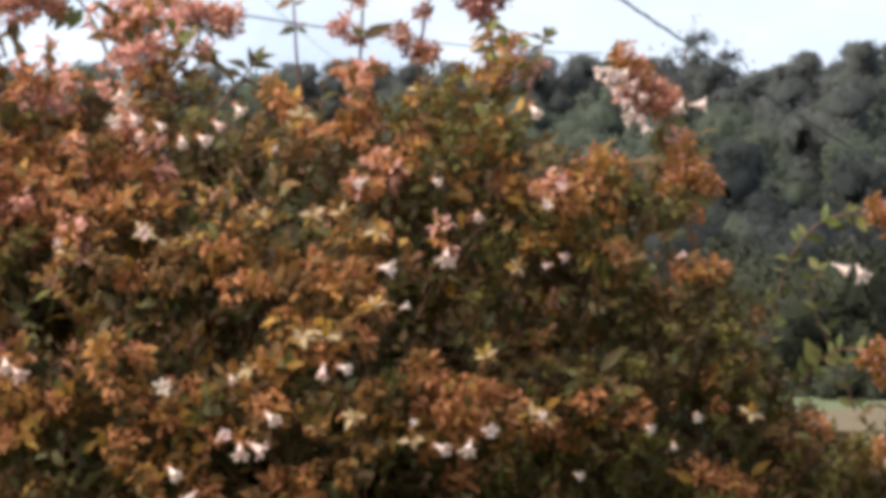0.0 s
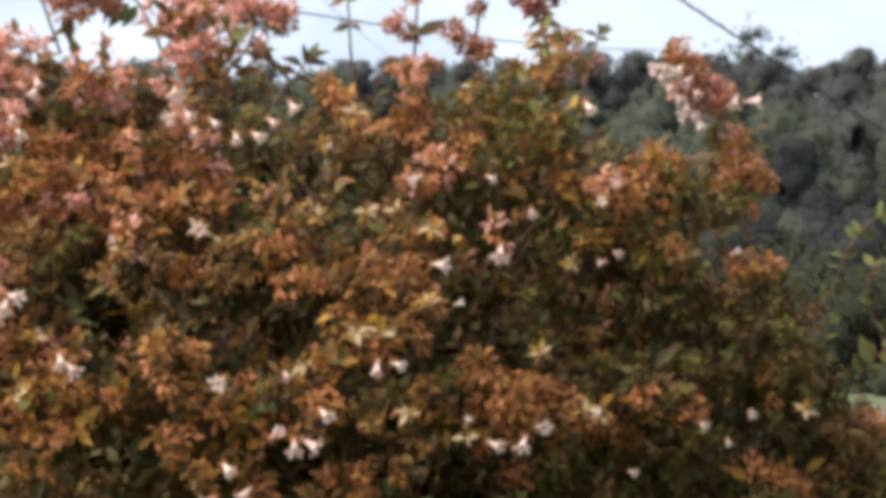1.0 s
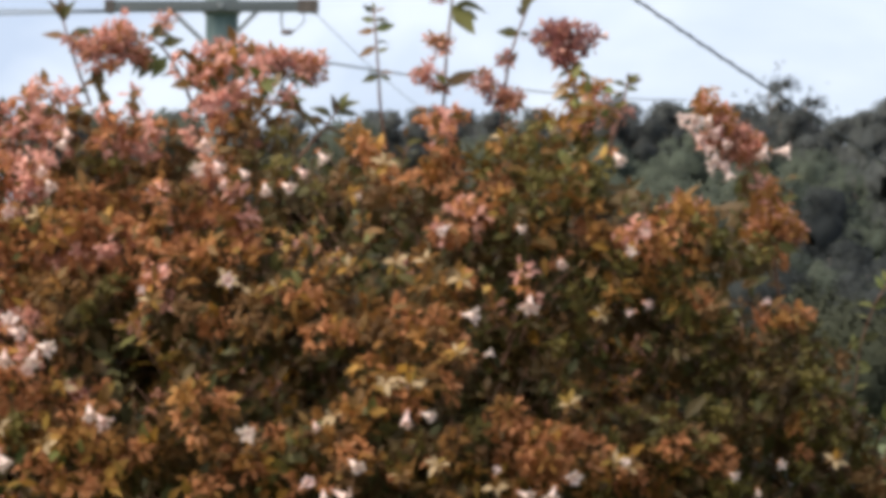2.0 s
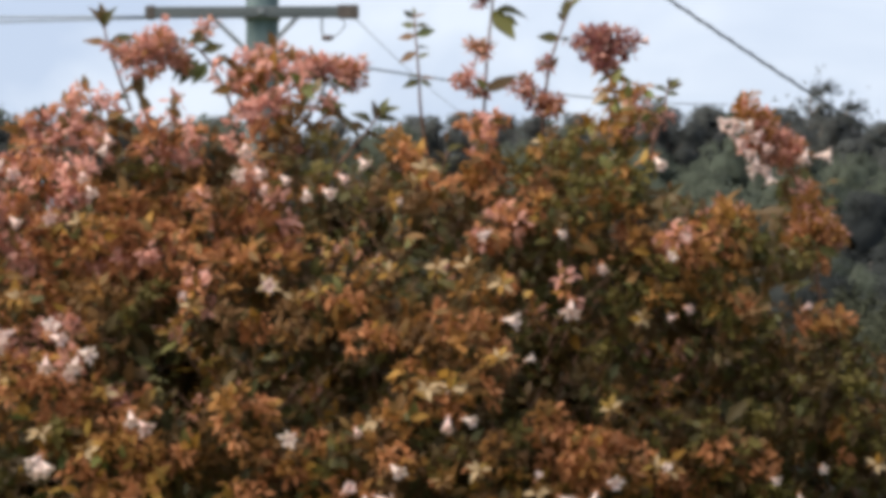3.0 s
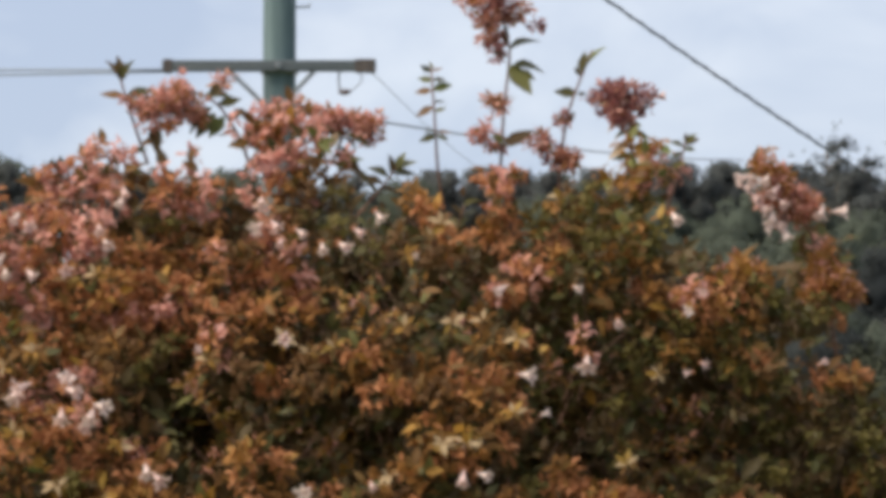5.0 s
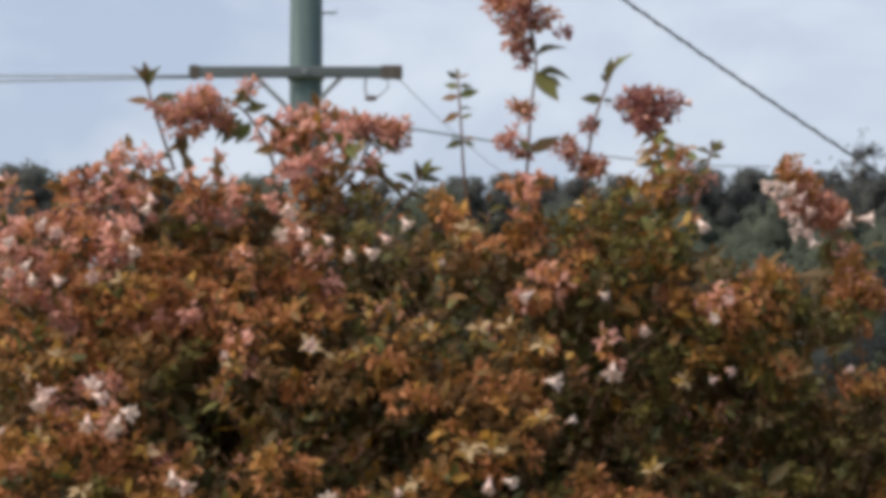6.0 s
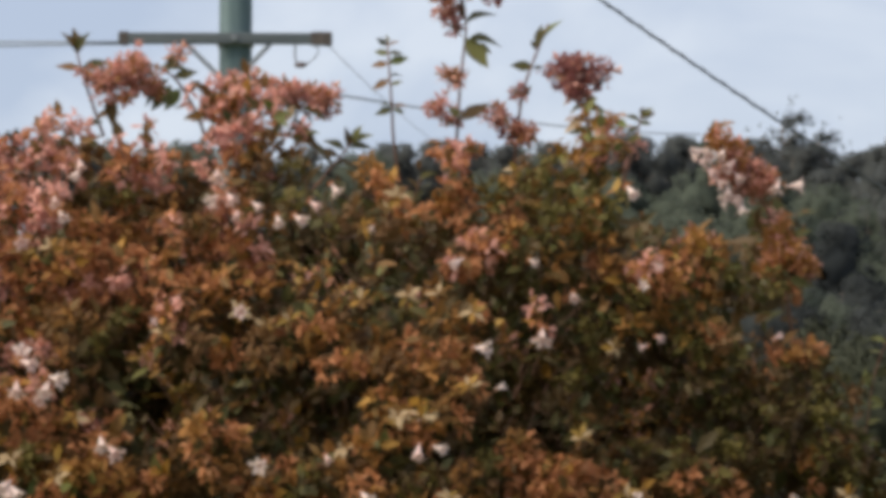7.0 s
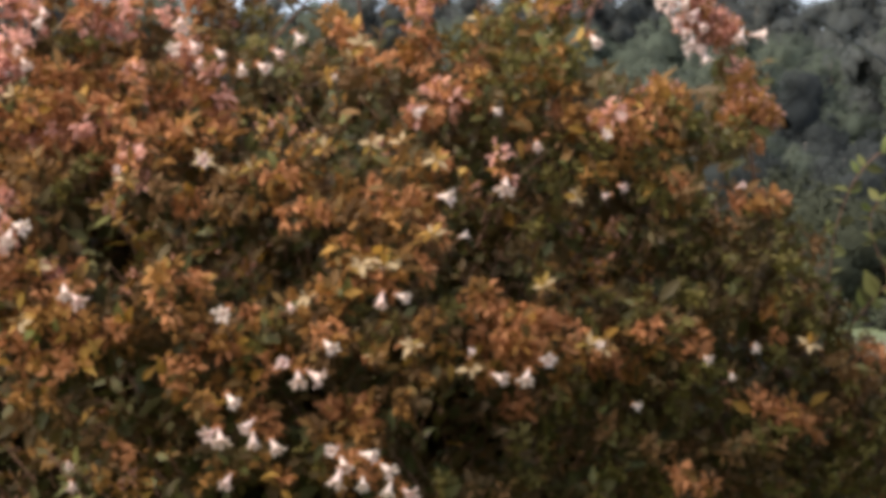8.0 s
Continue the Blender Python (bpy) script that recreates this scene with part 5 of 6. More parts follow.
# ---- flowers ----
def flower_mesh(flare, seed):
    """A funnel of petal tissue with five spreading, pointed lobes; it opens along x, one long."""
    q = random.Random(seed)
    bm = bmesh.new()
    rings = []
    for x, rad in ((0, 0.04), (0.18, 0.055), (0.45, 0.12), (0.68, 0.19)):
        rings.append([bm.verts.new((x, rad * math.cos(k * math.tau / 10), rad * math.sin(k * math.tau / 10))) for k in range(10)])
    for a, b in zip(rings, rings[1:]):
        for k in range(10):
            bm.faces.new((a[k], a[(k + 1) % 10], b[(k + 1) % 10], b[k])).smooth = True
    bm.faces.new(rings[0][::-1])
    for k in range(5):
        i0, i1, i2 = 2 * k, 2 * k + 1, (2 * k + 2) % 10
        w = (2 * k + 1) * math.tau / 10
        f = flare * q.uniform(0.85, 1.15)
        out = Vector((0, math.cos(w), math.sin(w)))
        side = Vector((0, -math.sin(w), math.cos(w)))
        mid = [bm.verts.new(Vector((0.86, 0, 0)) + out * f * 0.72 + side * s) for s in (-0.13, 0.0, 0.13)]
        tip = bm.verts.new(Vector((0.90 - q.uniform(0, 0.12), 0, 0)) + out * f * 1.12)
        base = [rings[-1][i0], rings[-1][i1], rings[-1][i2]]
        bm.faces.new((base[0], base[1], mid[1], mid[0])).smooth = True
        bm.faces.new((base[1], base[2], mid[2], mid[1])).smooth = True
        bm.faces.new((mid[0], mid[1], tip))
        bm.faces.new((mid[1], mid[2], tip))
    me = bpy.data.meshes.new("flower")
    bm.to_mesh(me)
    bm.free()
    me.materials.append(PETAL)
    return me


FLOWERS = [flower_mesh(f, i) for i, f in enumerate((0.30, 0.36, 0.44))]
CALYX_HEAP = Heap()
for k in range(5):
    CALYX_HEAP.put("sepal", CORAL, placing((0.02, 0, 0), unit([0.25, math.cos(k * 1.257), math.sin(k * 1.257)]), [1, 0, 0], 0.3))
CALYX = CALYX_HEAP.mesh("calyx")


def flower(x, y, z, q, parent=None, length=0.0185, way=None):
    d = unit(way if way is not None else [q.uniform(-0.9, 0.9), q.uniform(-0.65, 0.15), q.uniform(-1.0, -0.1)])
    m = placing(np.array([x, y, z]) - d * length * 0.6, d, q.normal(0, 1, 3), length * q.uniform(0.88, 1.12))
    ob = new("flower", FLOWERS[q.integers(3)])
    ob.parent = parent or bush
    ob.matrix_basis = Matrix(m.tolist())
    if parent is None:
        cup = new("calyx", CALYX)
        cup.parent = ob
    return ob


q = np.random.default_rng(77)
BLOOMS_1 = (
    (-0.270, 3.65, 1.904, 0.3, -1.0, 0.0155), (-0.273, 3.65, 1.896, -0.4, -0.8, 0.0155), (-0.367, 3.68, 1.885, -0.3, -0.6, 0.0155), (-0.351, 3.62, 1.873, 0.6, -0.6, 0.0155), (-0.292, 3.65, 1.871, 0.1, -1.0, 0.0155),
    (-0.284, 3.63, 1.858, 0.5, -0.8, 0.0155), (-0.321, 3.65, 1.837, 0.2, -0.4, 0.0155), (-0.376, 3.63, 1.844, -0.6, -0.8, 0.0155), (-0.370, 3.62, 1.831, 0.2, -1.0, 0.0155), (-0.348, 3.62, 1.831, 0.6, -0.6, 0.0155),
    (-0.152, 3.66, 1.896, -0.1, -1.0, 0.0155), (-0.155, 3.67, 1.876, -0.6, -0.6, 0.0155), (-0.139, 3.64, 1.875, 0.5, -0.7, 0.0155), (-0.117, 3.67, 1.870, 0.6, -0.5, 0.0155), (-0.097, 3.62, 1.853, 0.2, -0.9, 0.0155),
    (-0.079, 3.63, 1.856, 0.6, -0.4, 0.0155),
)
BLOOMS_2 = (
    (-0.065, 3.62, 1.867, 0.7, -0.5, 0.0155), (-0.048, 3.63, 1.881, 0.6, -0.8, 0.0155), (-0.135, 3.66, 1.860, -0.2, -0.9, 0.0155), (-0.017, 3.65, 1.849, -0.3, -0.7, 0.011), (0.055, 3.60, 1.816, -0.7, -0.5, 0.0195),
    (0.212, 3.70, 1.885, 0.5, -0.8, 0.0195), (0.123, 3.64, 1.820, 0.8, -0.5, 0.011), (0.237, 3.71, 1.821, -0.8, -0.4, 0.011), (-0.352, 3.59, 1.733, -0.6, -0.3, 0.0195), (-0.359, 3.59, 1.725, -0.3, -0.8, 0.0195),
    (-0.315, 3.58, 1.737, 0.2, 0.3, 0.0195), (-0.305, 3.55, 1.728, 0.6, -0.2, 0.0195), (-0.290, 3.55, 1.707, -0.2, -0.7, 0.0195), (-0.281, 3.55, 1.715, 0.7, -0.2, 0.0195), (-0.294, 3.56, 1.700, -0.5, -0.8, 0.0195),
    (-0.316, 3.56, 1.706, 0.0, -1.0, 0.0195),
)
BLOOMS_3 = (
    (-0.322, 3.53, 1.625, -0.4, -0.4, 0.0195), (-0.314, 3.53, 1.620, 0.5, -0.6, 0.0195), (-0.322, 3.56, 1.617, 0.0, -1.0, 0.0195), (-0.241, 3.52, 1.659, 0.1, -0.5, 0.0195), (-0.233, 3.56, 1.653, 0.6, -0.7, 0.0195),
    (-0.204, 3.62, 1.766, 0.5, 0.5, 0.011), (-0.391, 3.58, 1.700, -0.7, -0.6, 0.011), (-0.129, 3.59, 1.774, 0.0, -0.1, 0.0195), (0.079, 3.59, 1.743, 1.0, -0.1, 0.0195), (0.094, 3.58, 1.710, 0.9, 0.3, 0.011),
    (0.023, 3.55, 1.653, -0.1, -0.8, 0.0195), (0.043, 3.57, 1.657, 0.9, -0.3, 0.0195), (-0.110, 3.56, 1.643, -0.3, -0.3, 0.0195), (-0.053, 3.53, 1.648, 0.3, -0.7, 0.011), (0.022, 3.57, 1.685, 0.3, -0.2, 0.011),
    (0.130, 3.62, 1.754, -0.1, -1.0, 0.0195),
)
BLOOMS_4 = (
    (0.159, 3.66, 1.791, 0.1, -0.8, 0.011), (0.342, 3.72, 1.759, 0.7, 0.4, 0.011), (0.216, 3.62, 1.746, -0.8, -0.2, 0.011), (0.235, 3.68, 1.756, 0.5, -0.3, 0.011), (0.220, 3.69, 1.802, 0.3, 0.2, 0.011),
    (-0.393, 3.65, 1.867, -0.5, -0.6, 0.0155), (-0.391, 3.63, 1.839, 0.2, -0.5, 0.0155), (-0.061, 3.54, 1.600, 0.4, 0.3, 0.0195), (-0.046, 3.53, 1.587, 0.1, -0.9, 0.0195), (-0.032, 3.55, 1.590, 0.8, -0.5, 0.0195),
    (-0.101, 3.52, 1.569, 0.5, -0.6, 0.0195), (-0.121, 3.55, 1.541, -0.7, -0.6, 0.0195), (-0.112, 3.55, 1.538, 0.2, -0.9, 0.0195), (-0.089, 3.54, 1.548, -0.5, -0.5, 0.0195), (-0.084, 3.55, 1.535, 0.1, -1.0, 0.0195),
    (-0.066, 3.57, 1.530, 0.5, -0.8, 0.0195),
)
BLOOMS_5 = (
    (-0.107, 3.57, 1.500, -0.3, -0.6, 0.0195), (-0.237, 3.52, 1.515, 0.3, -0.6, 0.011), (-0.237, 3.56, 1.497, 0.2, -0.9, 0.011), (-0.017, 3.55, 1.528, -0.5, -0.2, 0.0195), (-0.013, 3.52, 1.505, -0.3, -0.8, 0.0195),
    (0.013, 3.54, 1.524, 0.6, -0.1, 0.0195), (0.008, 3.53, 1.499, 0.0, -0.7, 0.0195), (0.029, 3.52, 1.512, 0.6, -0.5, 0.0195), (0.047, 3.55, 1.491, 0.5, -0.5, 0.0195), (0.030, 3.57, 1.493, -0.2, -0.8, 0.0195),
    (-0.008, 3.53, 1.516, 0.2, -0.6, 0.0195), (0.100, 3.59, 1.610, 0.2, 0.6, 0.011), (0.125, 3.59, 1.589, 0.8, -0.4, 0.0195), (0.146, 3.56, 1.589, -0.3, -0.9, 0.0195), (0.165, 3.61, 1.604, 0.5, -0.1, 0.0195),
    (0.211, 3.62, 1.616, 0.2, 0.4, 0.011),
)
BLOOMS_6 = (
    (0.246, 3.65, 1.565, 0.7, -0.3, 0.011), (0.352, 3.69, 1.616, 0.2, -0.3, 0.011), (0.331, 3.68, 1.590, 0.1, -0.5, 0.011), (0.307, 3.65, 1.606, 0.6, -0.4, 0.011), (-0.020, 3.56, 1.615, 0.4, -0.4, 0.0195),
)
for rows in (BLOOMS_1, BLOOMS_2, BLOOMS_3, BLOOMS_4, BLOOMS_5, BLOOMS_6):
    for x, y, z, dx, dz, length in rows:
        flower(x, y, z, q, None, length, (dx, q.uniform(-0.9, -0.3), dz))


# ---- shoots standing clear of the bush ----
def spray(stem, leaves, tufts, blooms=(), thick=0.0016, seed=0, mats=(OLIVE, UMBER, FRESH), paired=0):
    """A long shoot: its stem, leaves (foot, end, width), tufts of sepals (place, radius, style) and flowers."""
    q = np.random.default_rng(seed)
    bm = bmesh.new()
    line = smooth_line(stem, 5)
    tube(bm, line, list(np.linspace(thick, thick * 0.55, len(line))), 6)
    ob = part("sprig", bm, TWIG, bush, "slender reddish shoot")
    for i, (a, b) in enumerate(leaves):
        a, b = np.array(a), np.array(b)
        single_leaf(ob, mats[i % len(mats)], placing(a, b - a, unit(np.array([0, -0.8, 0.6]) + q.normal(0, 0.45, 3)), np.linalg.norm(b - a) * 1.04), LEAF_SHAPES[q.integers(3)])
    for k in range(paired):
        p, ahead = (np.array(line[min(len(line) - 2, int((k + 0.6) / paired * len(line))) + e]) for e in (0, 1))
        way = unit(ahead - p)
        across = unit(cross(way, [0, -1, 0.2]) + q.normal(0, 0.3, 3))
        for sgn in (1, -1):
            single_leaf(ob, mats[q.integers(len(mats))], placing(p, unit(across * sgn + way * q.uniform(0.2, 0.8) + q.normal(0, 0.2, 3)), unit(np.array([-0.3, -0.8, 0.5]) + q.normal(0, 0.35, 3)), q.uniform(0.012, 0.02)), LEAF_SHAPES[q.integers(3)])
    for c, radius, style in tufts:
        heap = Heap()
        c = np.array(c)
        mats_s, count = STYLES[style][2], int((radius / 0.02) ** 2 * 420)
        lobes = [unit(q.normal(0, 1, 3)) * radius * q.uniform(0.25, 0.75) * np.array([1.1, 1, 0.8]) for _ in range(6)]
        for _ in range(max(3, count // 12)):
            o = lobes[q.integers(6)] + q.normal(0, 0.24, 3) * radius
            puff(heap, c + o, unit(o), 12, mats_s, q, 0.0066, 0.006)
            heap.put("twig", TWIG, placing(c - [0, 0, radius * 0.6], o + [0, 0, radius * 0.6], [1, 0, 0], np.linalg.norm(o + [0, 0, radius * 0.6]), 0.0006))
        tuft = new("panicle", heap.mesh("panicle"))
        tuft.parent = ob
    for p in blooms:
        flower(*p, q, ob)
    return ob


spray([(-0.263, 3.840, 1.946), (-0.274, 3.820, 1.980), (-0.281, 3.800, 2.004), (-0.286, 3.800, 2.025)],
      [((-0.286, 3.800, 2.019), (-0.286, 3.800, 2.042)), ((-0.286, 3.800, 2.019), (-0.292, 3.790, 2.036)), ((-0.286, 3.800, 2.019), (-0.278, 3.790, 2.035)), ((-0.285, 3.800, 2.017), (-0.283, 3.810, 2.041)), ((-0.281, 3.800, 2.004), (-0.304, 3.800, 2.007)), ((-0.280, 3.800, 2.005), (-0.256, 3.800, 2.011)), ((-0.256, 3.810, 1.977), (-0.251, 3.790, 1.956)), ((-0.268, 3.820, 1.960), (-0.249, 3.820, 1.971))],
      [], seed=1, mats=(UMBER, BRONZE, OLIVE))
spray([(-0.171, 3.860, 1.948), (-0.183, 3.840, 1.977), (-0.205, 3.820, 2.004), (-0.243, 3.800, 2.011), (-0.267, 3.790, 1.988)],
      [((-0.198, 3.820, 1.999), (-0.177, 3.820, 2.004)), ((-0.188, 3.830, 1.987), (-0.175, 3.830, 1.996)), ((-0.193, 3.830, 1.989), (-0.205, 3.820, 1.970)), ((-0.201, 3.830, 1.992), (-0.218, 3.820, 1.969)), ((-0.205, 3.820, 2.004), (-0.193, 3.820, 2.023)),
       ((-0.211, 3.820, 2.005), (-0.187, 3.820, 2.012)), ((-0.203, 3.820, 1.996), (-0.225, 3.810, 1.979)), ((-0.183, 3.830, 1.979), (-0.198, 3.830, 1.969)), ((-0.178, 3.840, 1.967), (-0.162, 3.840, 1.982))],
      [((-0.260, 3.790, 1.992), 0.018, "p"), ((-0.243, 3.800, 2.002), 0.019, "p"), ((-0.225, 3.800, 1.998), 0.018, "p"), ((-0.247, 3.790, 1.984), 0.012, "p"), ((-0.195, 3.820, 2.022), 0.008, "p")], seed=2)
spray([(0.008, 3.880, 1.903), (0.002, 3.860, 1.945), (0.000, 3.850, 1.978), (-0.004, 3.850, 2.036)],
      [((-0.004, 3.850, 2.033), (-0.004, 3.850, 2.042)), ((-0.004, 3.850, 2.032), (-0.014, 3.850, 2.038)), ((-0.004, 3.850, 2.032), (0.007, 3.850, 2.036)), ((-0.003, 3.850, 2.024), (-0.016, 3.850, 2.026)), ((-0.003, 3.850, 2.024), (0.010, 3.850, 2.025)),
       ((-0.003, 3.850, 2.015), (-0.019, 3.850, 2.013)), ((-0.003, 3.850, 2.015), (0.015, 3.850, 2.021)), ((-0.002, 3.850, 2.003), (0.009, 3.850, 2.007)), ((-0.002, 3.850, 2.000), (-0.018, 3.850, 1.991)), ((-0.001, 3.850, 1.995), (0.010, 3.850, 1.999)),
       ((0.001, 3.850, 1.974), (-0.015, 3.850, 1.968)), ((0.001, 3.850, 1.975), (0.015, 3.850, 1.977)), ((0.001, 3.850, 1.973), (0.012, 3.850, 1.970)), ((0.001, 3.850, 1.976), (-0.010, 3.850, 1.980))], [], seed=3, mats=(FRESH, OLIVE, BRONZE))
spray([(0.055, 3.880, 1.903), (0.060, 3.860, 1.948), (0.063, 3.850, 1.999), (0.068, 3.840, 2.050), (0.060, 3.840, 2.082)],
      [((0.068, 3.840, 2.051), (0.091, 3.840, 2.067)), ((0.066, 3.840, 2.055), (0.063, 3.840, 2.074)), ((0.068, 3.840, 2.037), (0.088, 3.830, 2.010)), ((0.069, 3.840, 2.035), (0.099, 3.840, 2.039)), ((0.069, 3.840, 2.029), (0.083, 3.830, 2.008)), ((0.076, 3.840, 2.032), (0.092, 3.840, 2.025)),
       ((0.063, 3.850, 1.997), (0.054, 3.850, 2.012)), ((0.062, 3.850, 1.963), (0.089, 3.850, 1.979)), ((0.062, 3.850, 1.965), (0.052, 3.850, 1.977)), ((0.067, 3.840, 2.045), (0.049, 3.840, 2.050))],
      [((0.051, 3.840, 2.103), 0.017, "p"), ((0.058, 3.840, 2.091), 0.012, "w"), ((0.076, 3.840, 2.084), 0.010, "p"), ((0.047, 3.840, 2.078), 0.014, "p"), ((0.035, 3.840, 2.096), 0.012, "p"), ((0.092, 3.840, 2.076), 0.005, "w"), ((0.052, 3.840, 2.064), 0.009, "p"), ((0.057, 3.840, 2.051), 0.008, "w"), ((0.044, 3.850, 1.977), 0.011, "p"), ((0.059, 3.850, 2.003), 0.010, "p"), ((0.055, 3.860, 1.964), 0.008, "p")],
      seed=4)
spray([(0.113, 3.880, 1.913), (0.116, 3.860, 1.958), (0.122, 3.850, 1.994), (0.133, 3.850, 2.025), (0.144, 3.850, 2.052)],
      [((0.130, 3.850, 2.012), (0.109, 3.850, 2.014)), ((0.130, 3.850, 2.011), (0.139, 3.850, 2.012)), ((0.135, 3.850, 2.033), (0.153, 3.850, 2.058)), ((0.134, 3.850, 2.031), (0.137, 3.850, 2.051)), ((0.133, 3.850, 2.028), (0.128, 3.850, 2.037)), ((0.121, 3.850, 1.986), (0.111, 3.850, 1.988)),
       ((0.121, 3.850, 1.986), (0.128, 3.850, 1.995)), ((0.121, 3.850, 1.983), (0.113, 3.850, 1.994))],
      [((0.120, 3.850, 1.988), 0.007, "w"), ((0.096, 3.860, 1.966), 0.012, "p"), ((0.120, 3.860, 1.948), 0.015, "p"), ((0.112, 3.860, 1.954), 0.010, "w")], seed=5)
spray([(0.191, 3.880, 1.897), (0.185, 3.860, 1.943), (0.173, 3.840, 1.983), (0.166, 3.840, 2.001)],
      [((0.174, 3.840, 1.982), (0.161, 3.840, 1.962)), ((0.175, 3.840, 1.977), (0.197, 3.840, 1.970)), ((0.178, 3.840, 1.967), (0.158, 3.840, 1.951)), ((0.179, 3.840, 1.962), (0.205, 3.840, 1.957)), ((0.173, 3.840, 1.984), (0.189, 3.840, 1.982)), ((0.181, 3.840, 1.951), (0.163, 3.840, 1.938)),
       ((0.182, 3.840, 1.946), (0.204, 3.840, 1.938)), ((0.184, 3.840, 1.936), (0.168, 3.840, 1.926))],
      [((0.159, 3.840, 2.007), 0.014, "w"), ((0.172, 3.840, 2.011), 0.014, "w"), ((0.167, 3.840, 1.995), 0.015, "w"), ((0.170, 3.840, 1.984), 0.010, "p"), ((0.191, 3.840, 2.001), 0.011, "w"), ((0.189, 3.840, 2.013), 0.006, "w")], seed=6, mats=(GOLD, FRESH, CREAM), paired=9)
flower(0.206, 3.840, 2.008, q, None, 0.016, (0.9, 0, 0.1))
flower(0.368, 3.810, 1.900, q, None, 0.02, (0.95, -0.2, 0.02))
spray([(0.213, 3.900, 1.904), (0.226, 3.900, 1.946), (0.232, 3.900, 1.973)],
      [((0.230, 3.900, 1.967), (0.218, 3.900, 1.975)), ((0.231, 3.900, 1.969), (0.245, 3.900, 1.976)), ((0.230, 3.900, 1.965), (0.242, 3.900, 1.966)), ((0.229, 3.900, 1.962), (0.219, 3.900, 1.958)), ((0.232, 3.900, 1.972), (0.233, 3.900, 1.981)), ((0.231, 3.900, 1.970), (0.242, 3.900, 1.981))], [], seed=7)
spray([(0.368, 3.860, 1.766), (0.356, 3.840, 1.838), (0.343, 3.830, 1.878), (0.317, 3.820, 1.919), (0.294, 3.820, 1.947)],
      [((0.292, 3.820, 1.944), (0.294, 3.820, 1.961)), ((0.338, 3.830, 1.883), (0.330, 3.830, 1.863)), ((0.354, 3.840, 1.853), (0.367, 3.840, 1.863)), ((0.356, 3.840, 1.843), (0.338, 3.840, 1.827)), ((0.359, 3.840, 1.817), (0.338, 3.840, 1.807))],
      [((0.304, 3.81, 1.941), 0.014, "b"), ((0.314, 3.81, 1.931), 0.014, "b"), ((0.3, 3.81, 1.918), 0.012, "p"), ((0.31, 3.81, 1.911), 0.014, "p"), ((0.323, 3.81, 1.917), 0.015, "p"), ((0.332, 3.81, 1.907), 0.014, "p"), ((0.341, 3.81, 1.898), 0.011, "p"), ((0.319, 3.81, 1.897), 0.012, "p"), ((0.343, 3.81, 1.85), 0.012, "b"), ((0.358, 3.81, 1.837), 0.016, "b"), ((0.366, 3.81, 1.826), 0.016, "b"), ((0.35, 3.81, 1.821), 0.015, "b")],
      [(0.277, 3.79, 1.929), (0.281, 3.79, 1.92), (0.289, 3.79, 1.911), (0.297, 3.79, 1.901), (0.304, 3.79, 1.892), (0.311, 3.79, 1.884), (0.316, 3.79, 1.878), (0.306, 3.79, 1.917), (0.314, 3.79, 1.905), (0.298, 3.79, 1.926), (0.348, 3.79, 1.896), (0.286, 3.79, 1.926), (0.302, 3.79, 1.885)], seed=8)
spray([(0.421, 3.860, 1.622), (0.434, 3.850, 1.678), (0.441, 3.840, 1.729), (0.460, 3.830, 1.775), (0.490, 3.820, 1.799), (0.544, 3.800, 1.800)],
      [((0.438, 3.840, 1.719), (0.430, 3.840, 1.734)), ((0.441, 3.840, 1.729), (0.455, 3.840, 1.737)), ((0.436, 3.840, 1.709), (0.451, 3.840, 1.704)), ((0.448, 3.840, 1.750), (0.436, 3.840, 1.752)), ((0.452, 3.830, 1.760), (0.465, 3.830, 1.770)), ((0.460, 3.830, 1.775), (0.453, 3.830, 1.788)), ((0.480, 3.820, 1.793), (0.484, 3.820, 1.806)),
       ((0.488, 3.820, 1.798), (0.500, 3.820, 1.785)), ((0.500, 3.820, 1.803), (0.516, 3.820, 1.810)), ((0.511, 3.820, 1.800), (0.519, 3.810, 1.784)), ((0.520, 3.810, 1.801), (0.535, 3.810, 1.810)), ((0.434, 3.850, 1.683), (0.447, 3.850, 1.691)), ((0.431, 3.850, 1.673), (0.421, 3.850, 1.686))],
      [((0.544, 3.800, 1.798), 0.021, "b"), ((0.559, 3.800, 1.794), 0.019, "b"), ((0.534, 3.800, 1.804), 0.012, "b")], [(0.498, 3.820, 1.751), (0.515, 3.820, 1.747)], seed=9, mats=(FRESH, OLIVE, FRESH), thick=0.0011, paired=9)
spray([(0.442, 3.860, 1.616), (0.467, 3.850, 1.652), (0.497, 3.840, 1.678), (0.535, 3.820, 1.670)],
      [((0.467, 3.850, 1.653), (0.462, 3.850, 1.672)), ((0.472, 3.850, 1.657), (0.490, 3.850, 1.660)), ((0.481, 3.840, 1.668), (0.471, 3.840, 1.686)), ((0.489, 3.840, 1.674), (0.504, 3.840, 1.662)), ((0.497, 3.840, 1.678), (0.498, 3.840, 1.693)), ((0.504, 3.840, 1.678), (0.521, 3.830, 1.685)), ((0.512, 3.840, 1.675), (0.518, 3.830, 1.660)), ((0.477, 3.840, 1.662), (0.466, 3.840, 1.688))],
      [((0.537, 3.820, 1.668), 0.019, "b"), ((0.550, 3.820, 1.670), 0.015, "b"), ((0.540, 3.820, 1.656), 0.014, "b")], [(0.561, 3.810, 1.659)], seed=10, mats=(FRESH, FRESH, OLIVE), thick=0.0011, paired=6)
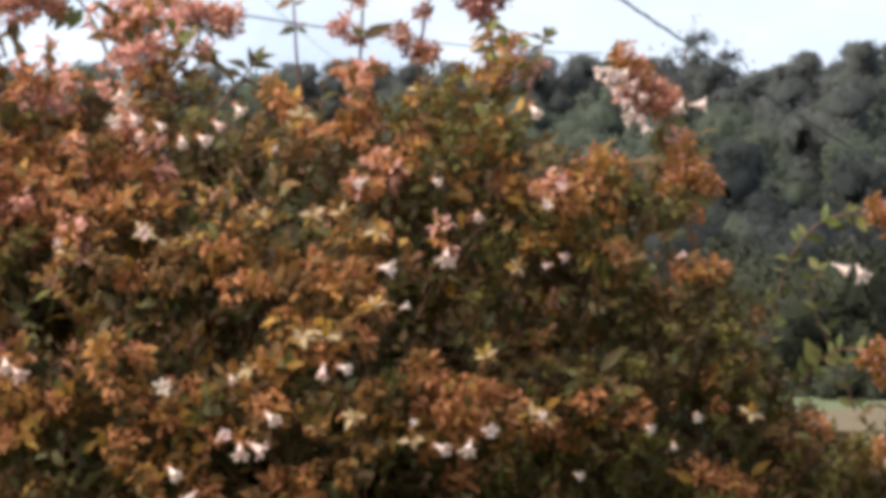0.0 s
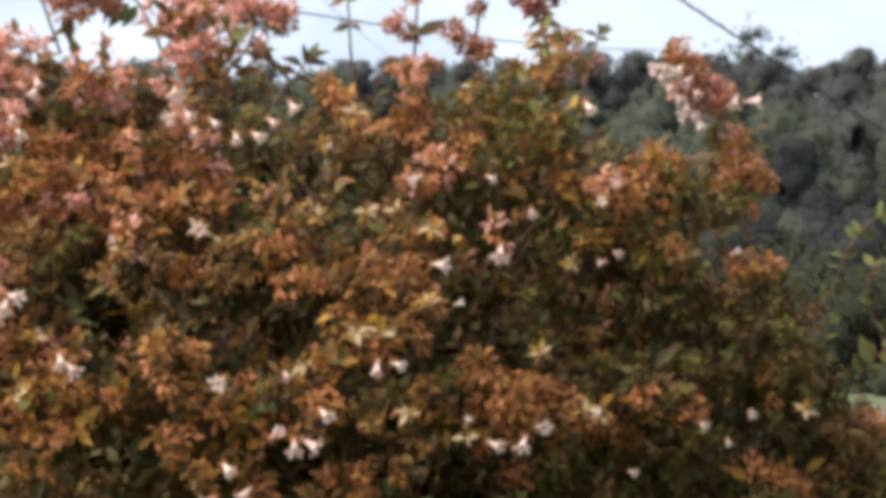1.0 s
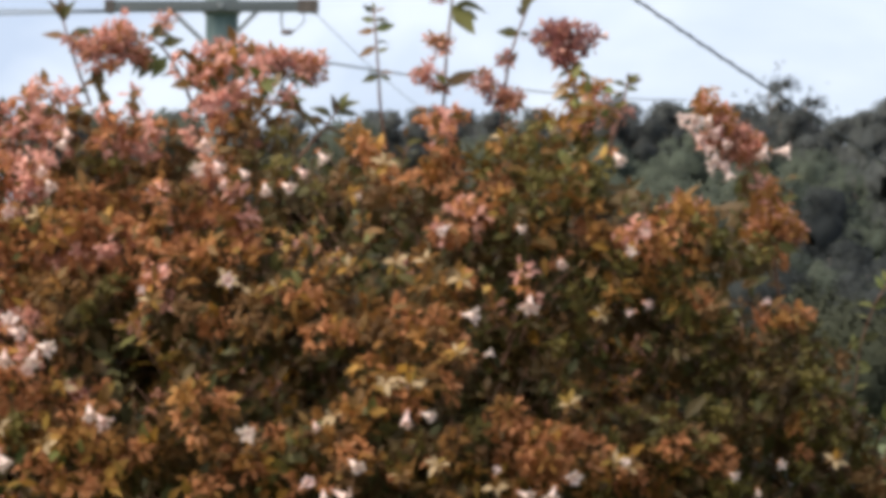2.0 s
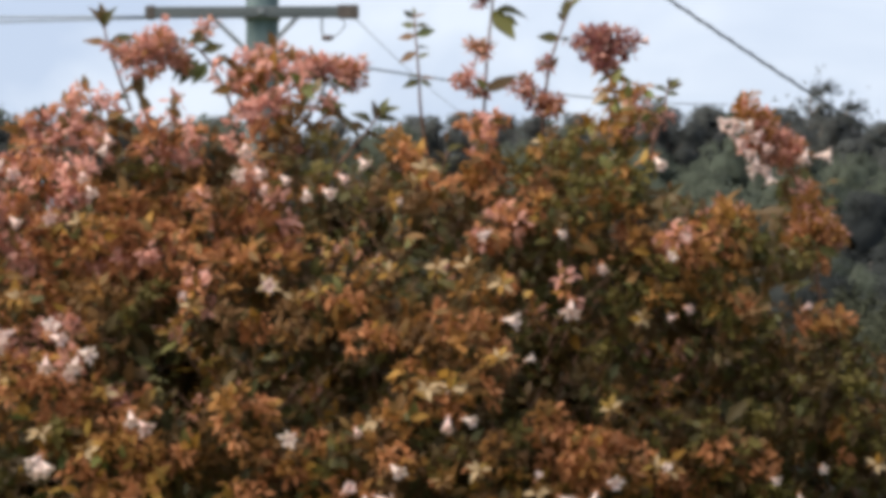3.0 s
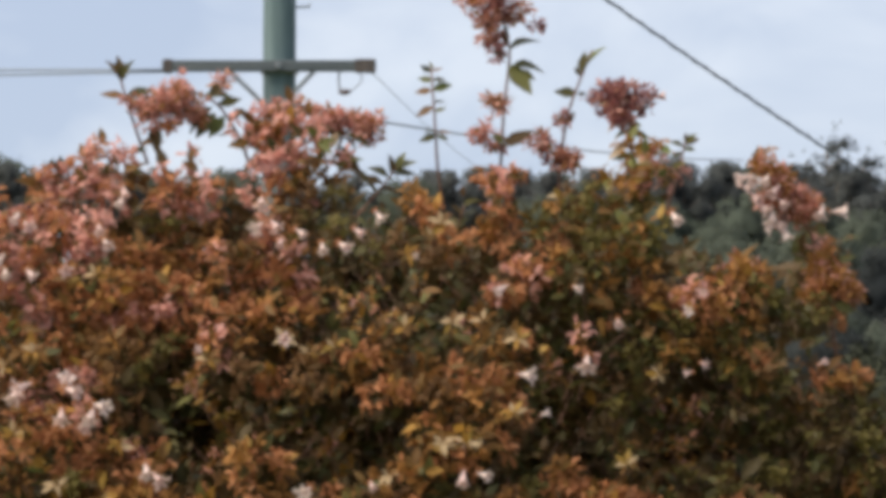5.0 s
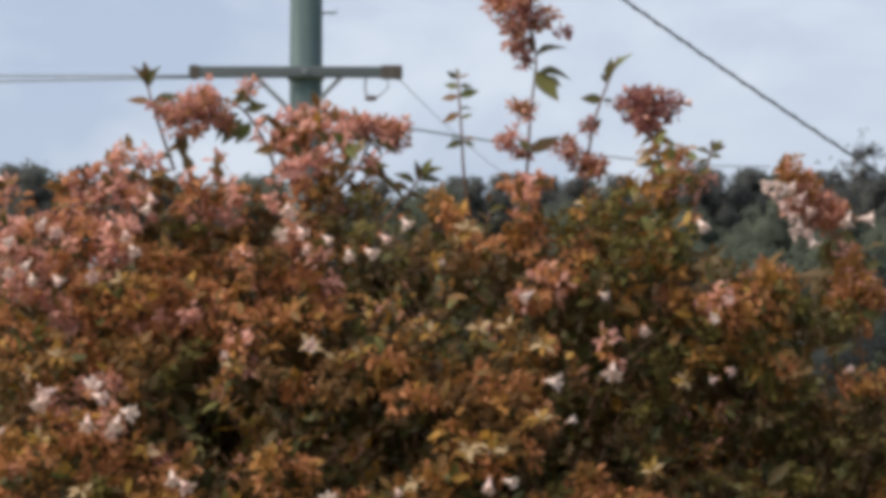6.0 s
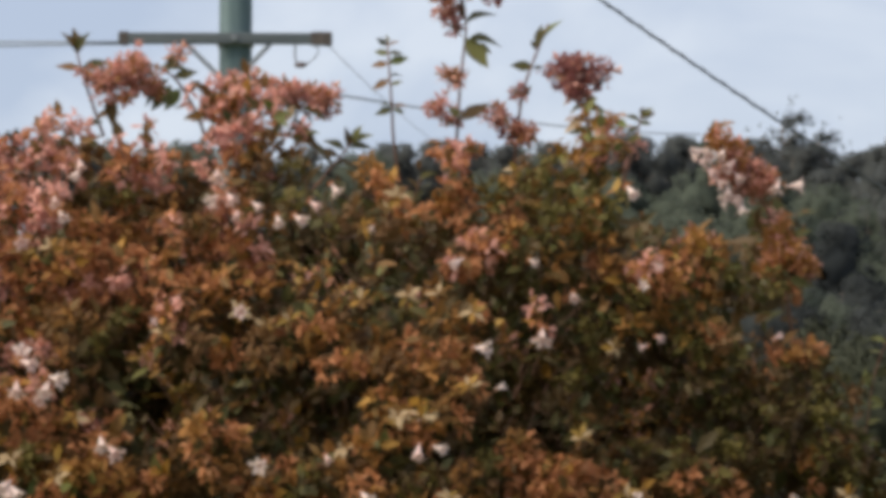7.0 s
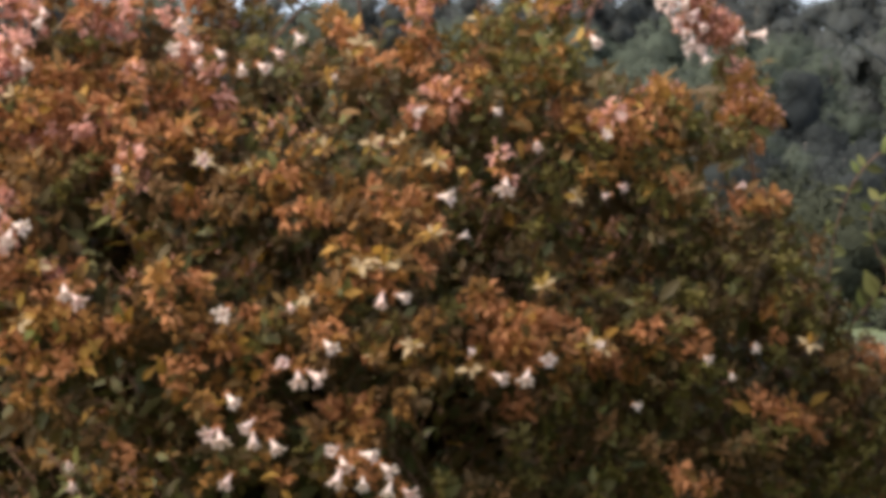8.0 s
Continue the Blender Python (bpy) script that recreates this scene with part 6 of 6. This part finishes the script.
spray([(0.514, 3.860, 1.622), (0.504, 3.860, 1.652), (0.474, 3.860, 1.725), (0.484, 3.860, 1.756)],
      [((0.492, 3.860, 1.689), (0.481, 3.860, 1.704)), ((0.487, 3.860, 1.699), (0.502, 3.860, 1.707)), ((0.480, 3.860, 1.714), (0.469, 3.860, 1.725)), ((0.477, 3.860, 1.720), (0.494, 3.860, 1.721)), ((0.476, 3.860, 1.733), (0.464, 3.860, 1.740)), ((0.479, 3.860, 1.740), (0.496, 3.860, 1.744)), ((0.502, 3.860, 1.663), (0.515, 3.860, 1.673))],
      [], seed=12, mats=(FRESH, OLIVE), thick=0.001, paired=6)
spray([(0.550, 3.760, 1.476), (0.549, 3.750, 1.541), (0.543, 3.740, 1.581)],
      [((0.543, 3.740, 1.579), (0.533, 3.740, 1.596)), ((0.543, 3.740, 1.576), (0.560, 3.740, 1.591)), ((0.545, 3.740, 1.566), (0.528, 3.740, 1.564)), ((0.545, 3.740, 1.564), (0.565, 3.740, 1.571)), ((0.548, 3.750, 1.551), (0.531, 3.750, 1.541)), ((0.548, 3.750, 1.548), (0.569, 3.750, 1.551))],
      [((0.531, 3.760, 1.586), 0.012, "b"), ((0.574, 3.760, 1.606), 0.012, "b")], seed=11, mats=(FRESH, FRESH, OLIVE), thick=0.0011, paired=4)
spray([(-0.076, 3.900, 1.899), (-0.049, 3.900, 1.931), (-0.036, 3.900, 1.949)],
      [((-0.044, 3.900, 1.939), (-0.061, 3.900, 1.952)), ((-0.041, 3.900, 1.941), (-0.041, 3.900, 1.961)), ((-0.038, 3.900, 1.945), (-0.020, 3.900, 1.958)), ((-0.040, 3.900, 1.942), (-0.018, 3.900, 1.944)), ((-0.049, 3.900, 1.933), (-0.070, 3.900, 1.941)), ((-0.036, 3.900, 1.947), (-0.029, 3.900, 1.963)), ((-0.055, 3.900, 1.925), (-0.076, 3.900, 1.952)), ((-0.052, 3.900, 1.928), (-0.031, 3.900, 1.928))],
      [((-0.062, 3.880, 1.982), 0.012, "p"), ((-0.075, 3.880, 1.986), 0.012, "p")], seed=13)
spray([(-0.096, 3.880, 1.950), (-0.083, 3.870, 1.978), (-0.072, 3.870, 1.985)],
      [((-0.090, 3.870, 1.970), (-0.098, 3.870, 2.004)), ((-0.085, 3.870, 1.973), (-0.070, 3.870, 1.965)), ((-0.083, 3.870, 1.976), (-0.059, 3.870, 1.970)), ((-0.091, 3.870, 1.965), (-0.075, 3.870, 1.954)), ((-0.093, 3.870, 1.959), (-0.065, 3.870, 1.941))],
      [((-0.085, 3.870, 1.985), 0.013, "p"), ((-0.060, 3.870, 1.985), 0.011, "p"), ((-0.101, 3.870, 1.991), 0.012, "p")], seed=14)
spray([(0.281, 3.840, 1.786), (0.291, 3.830, 1.816), (0.296, 3.820, 1.841)],
      [((0.292, 3.830, 1.821), (0.317, 3.830, 1.834)), ((0.291, 3.830, 1.816), (0.322, 3.830, 1.811)), ((0.288, 3.830, 1.809), (0.317, 3.830, 1.827)), ((0.294, 3.830, 1.827), (0.276, 3.830, 1.837)), ((0.290, 3.830, 1.811), (0.270, 3.830, 1.806))],
      [((0.290, 3.820, 1.839), 0.017, "b"), ((0.278, 3.820, 1.847), 0.014, "b"), ((0.262, 3.820, 1.841), 0.016, "b")], seed=15, mats=(FRESH, OLIVE, GOLD))
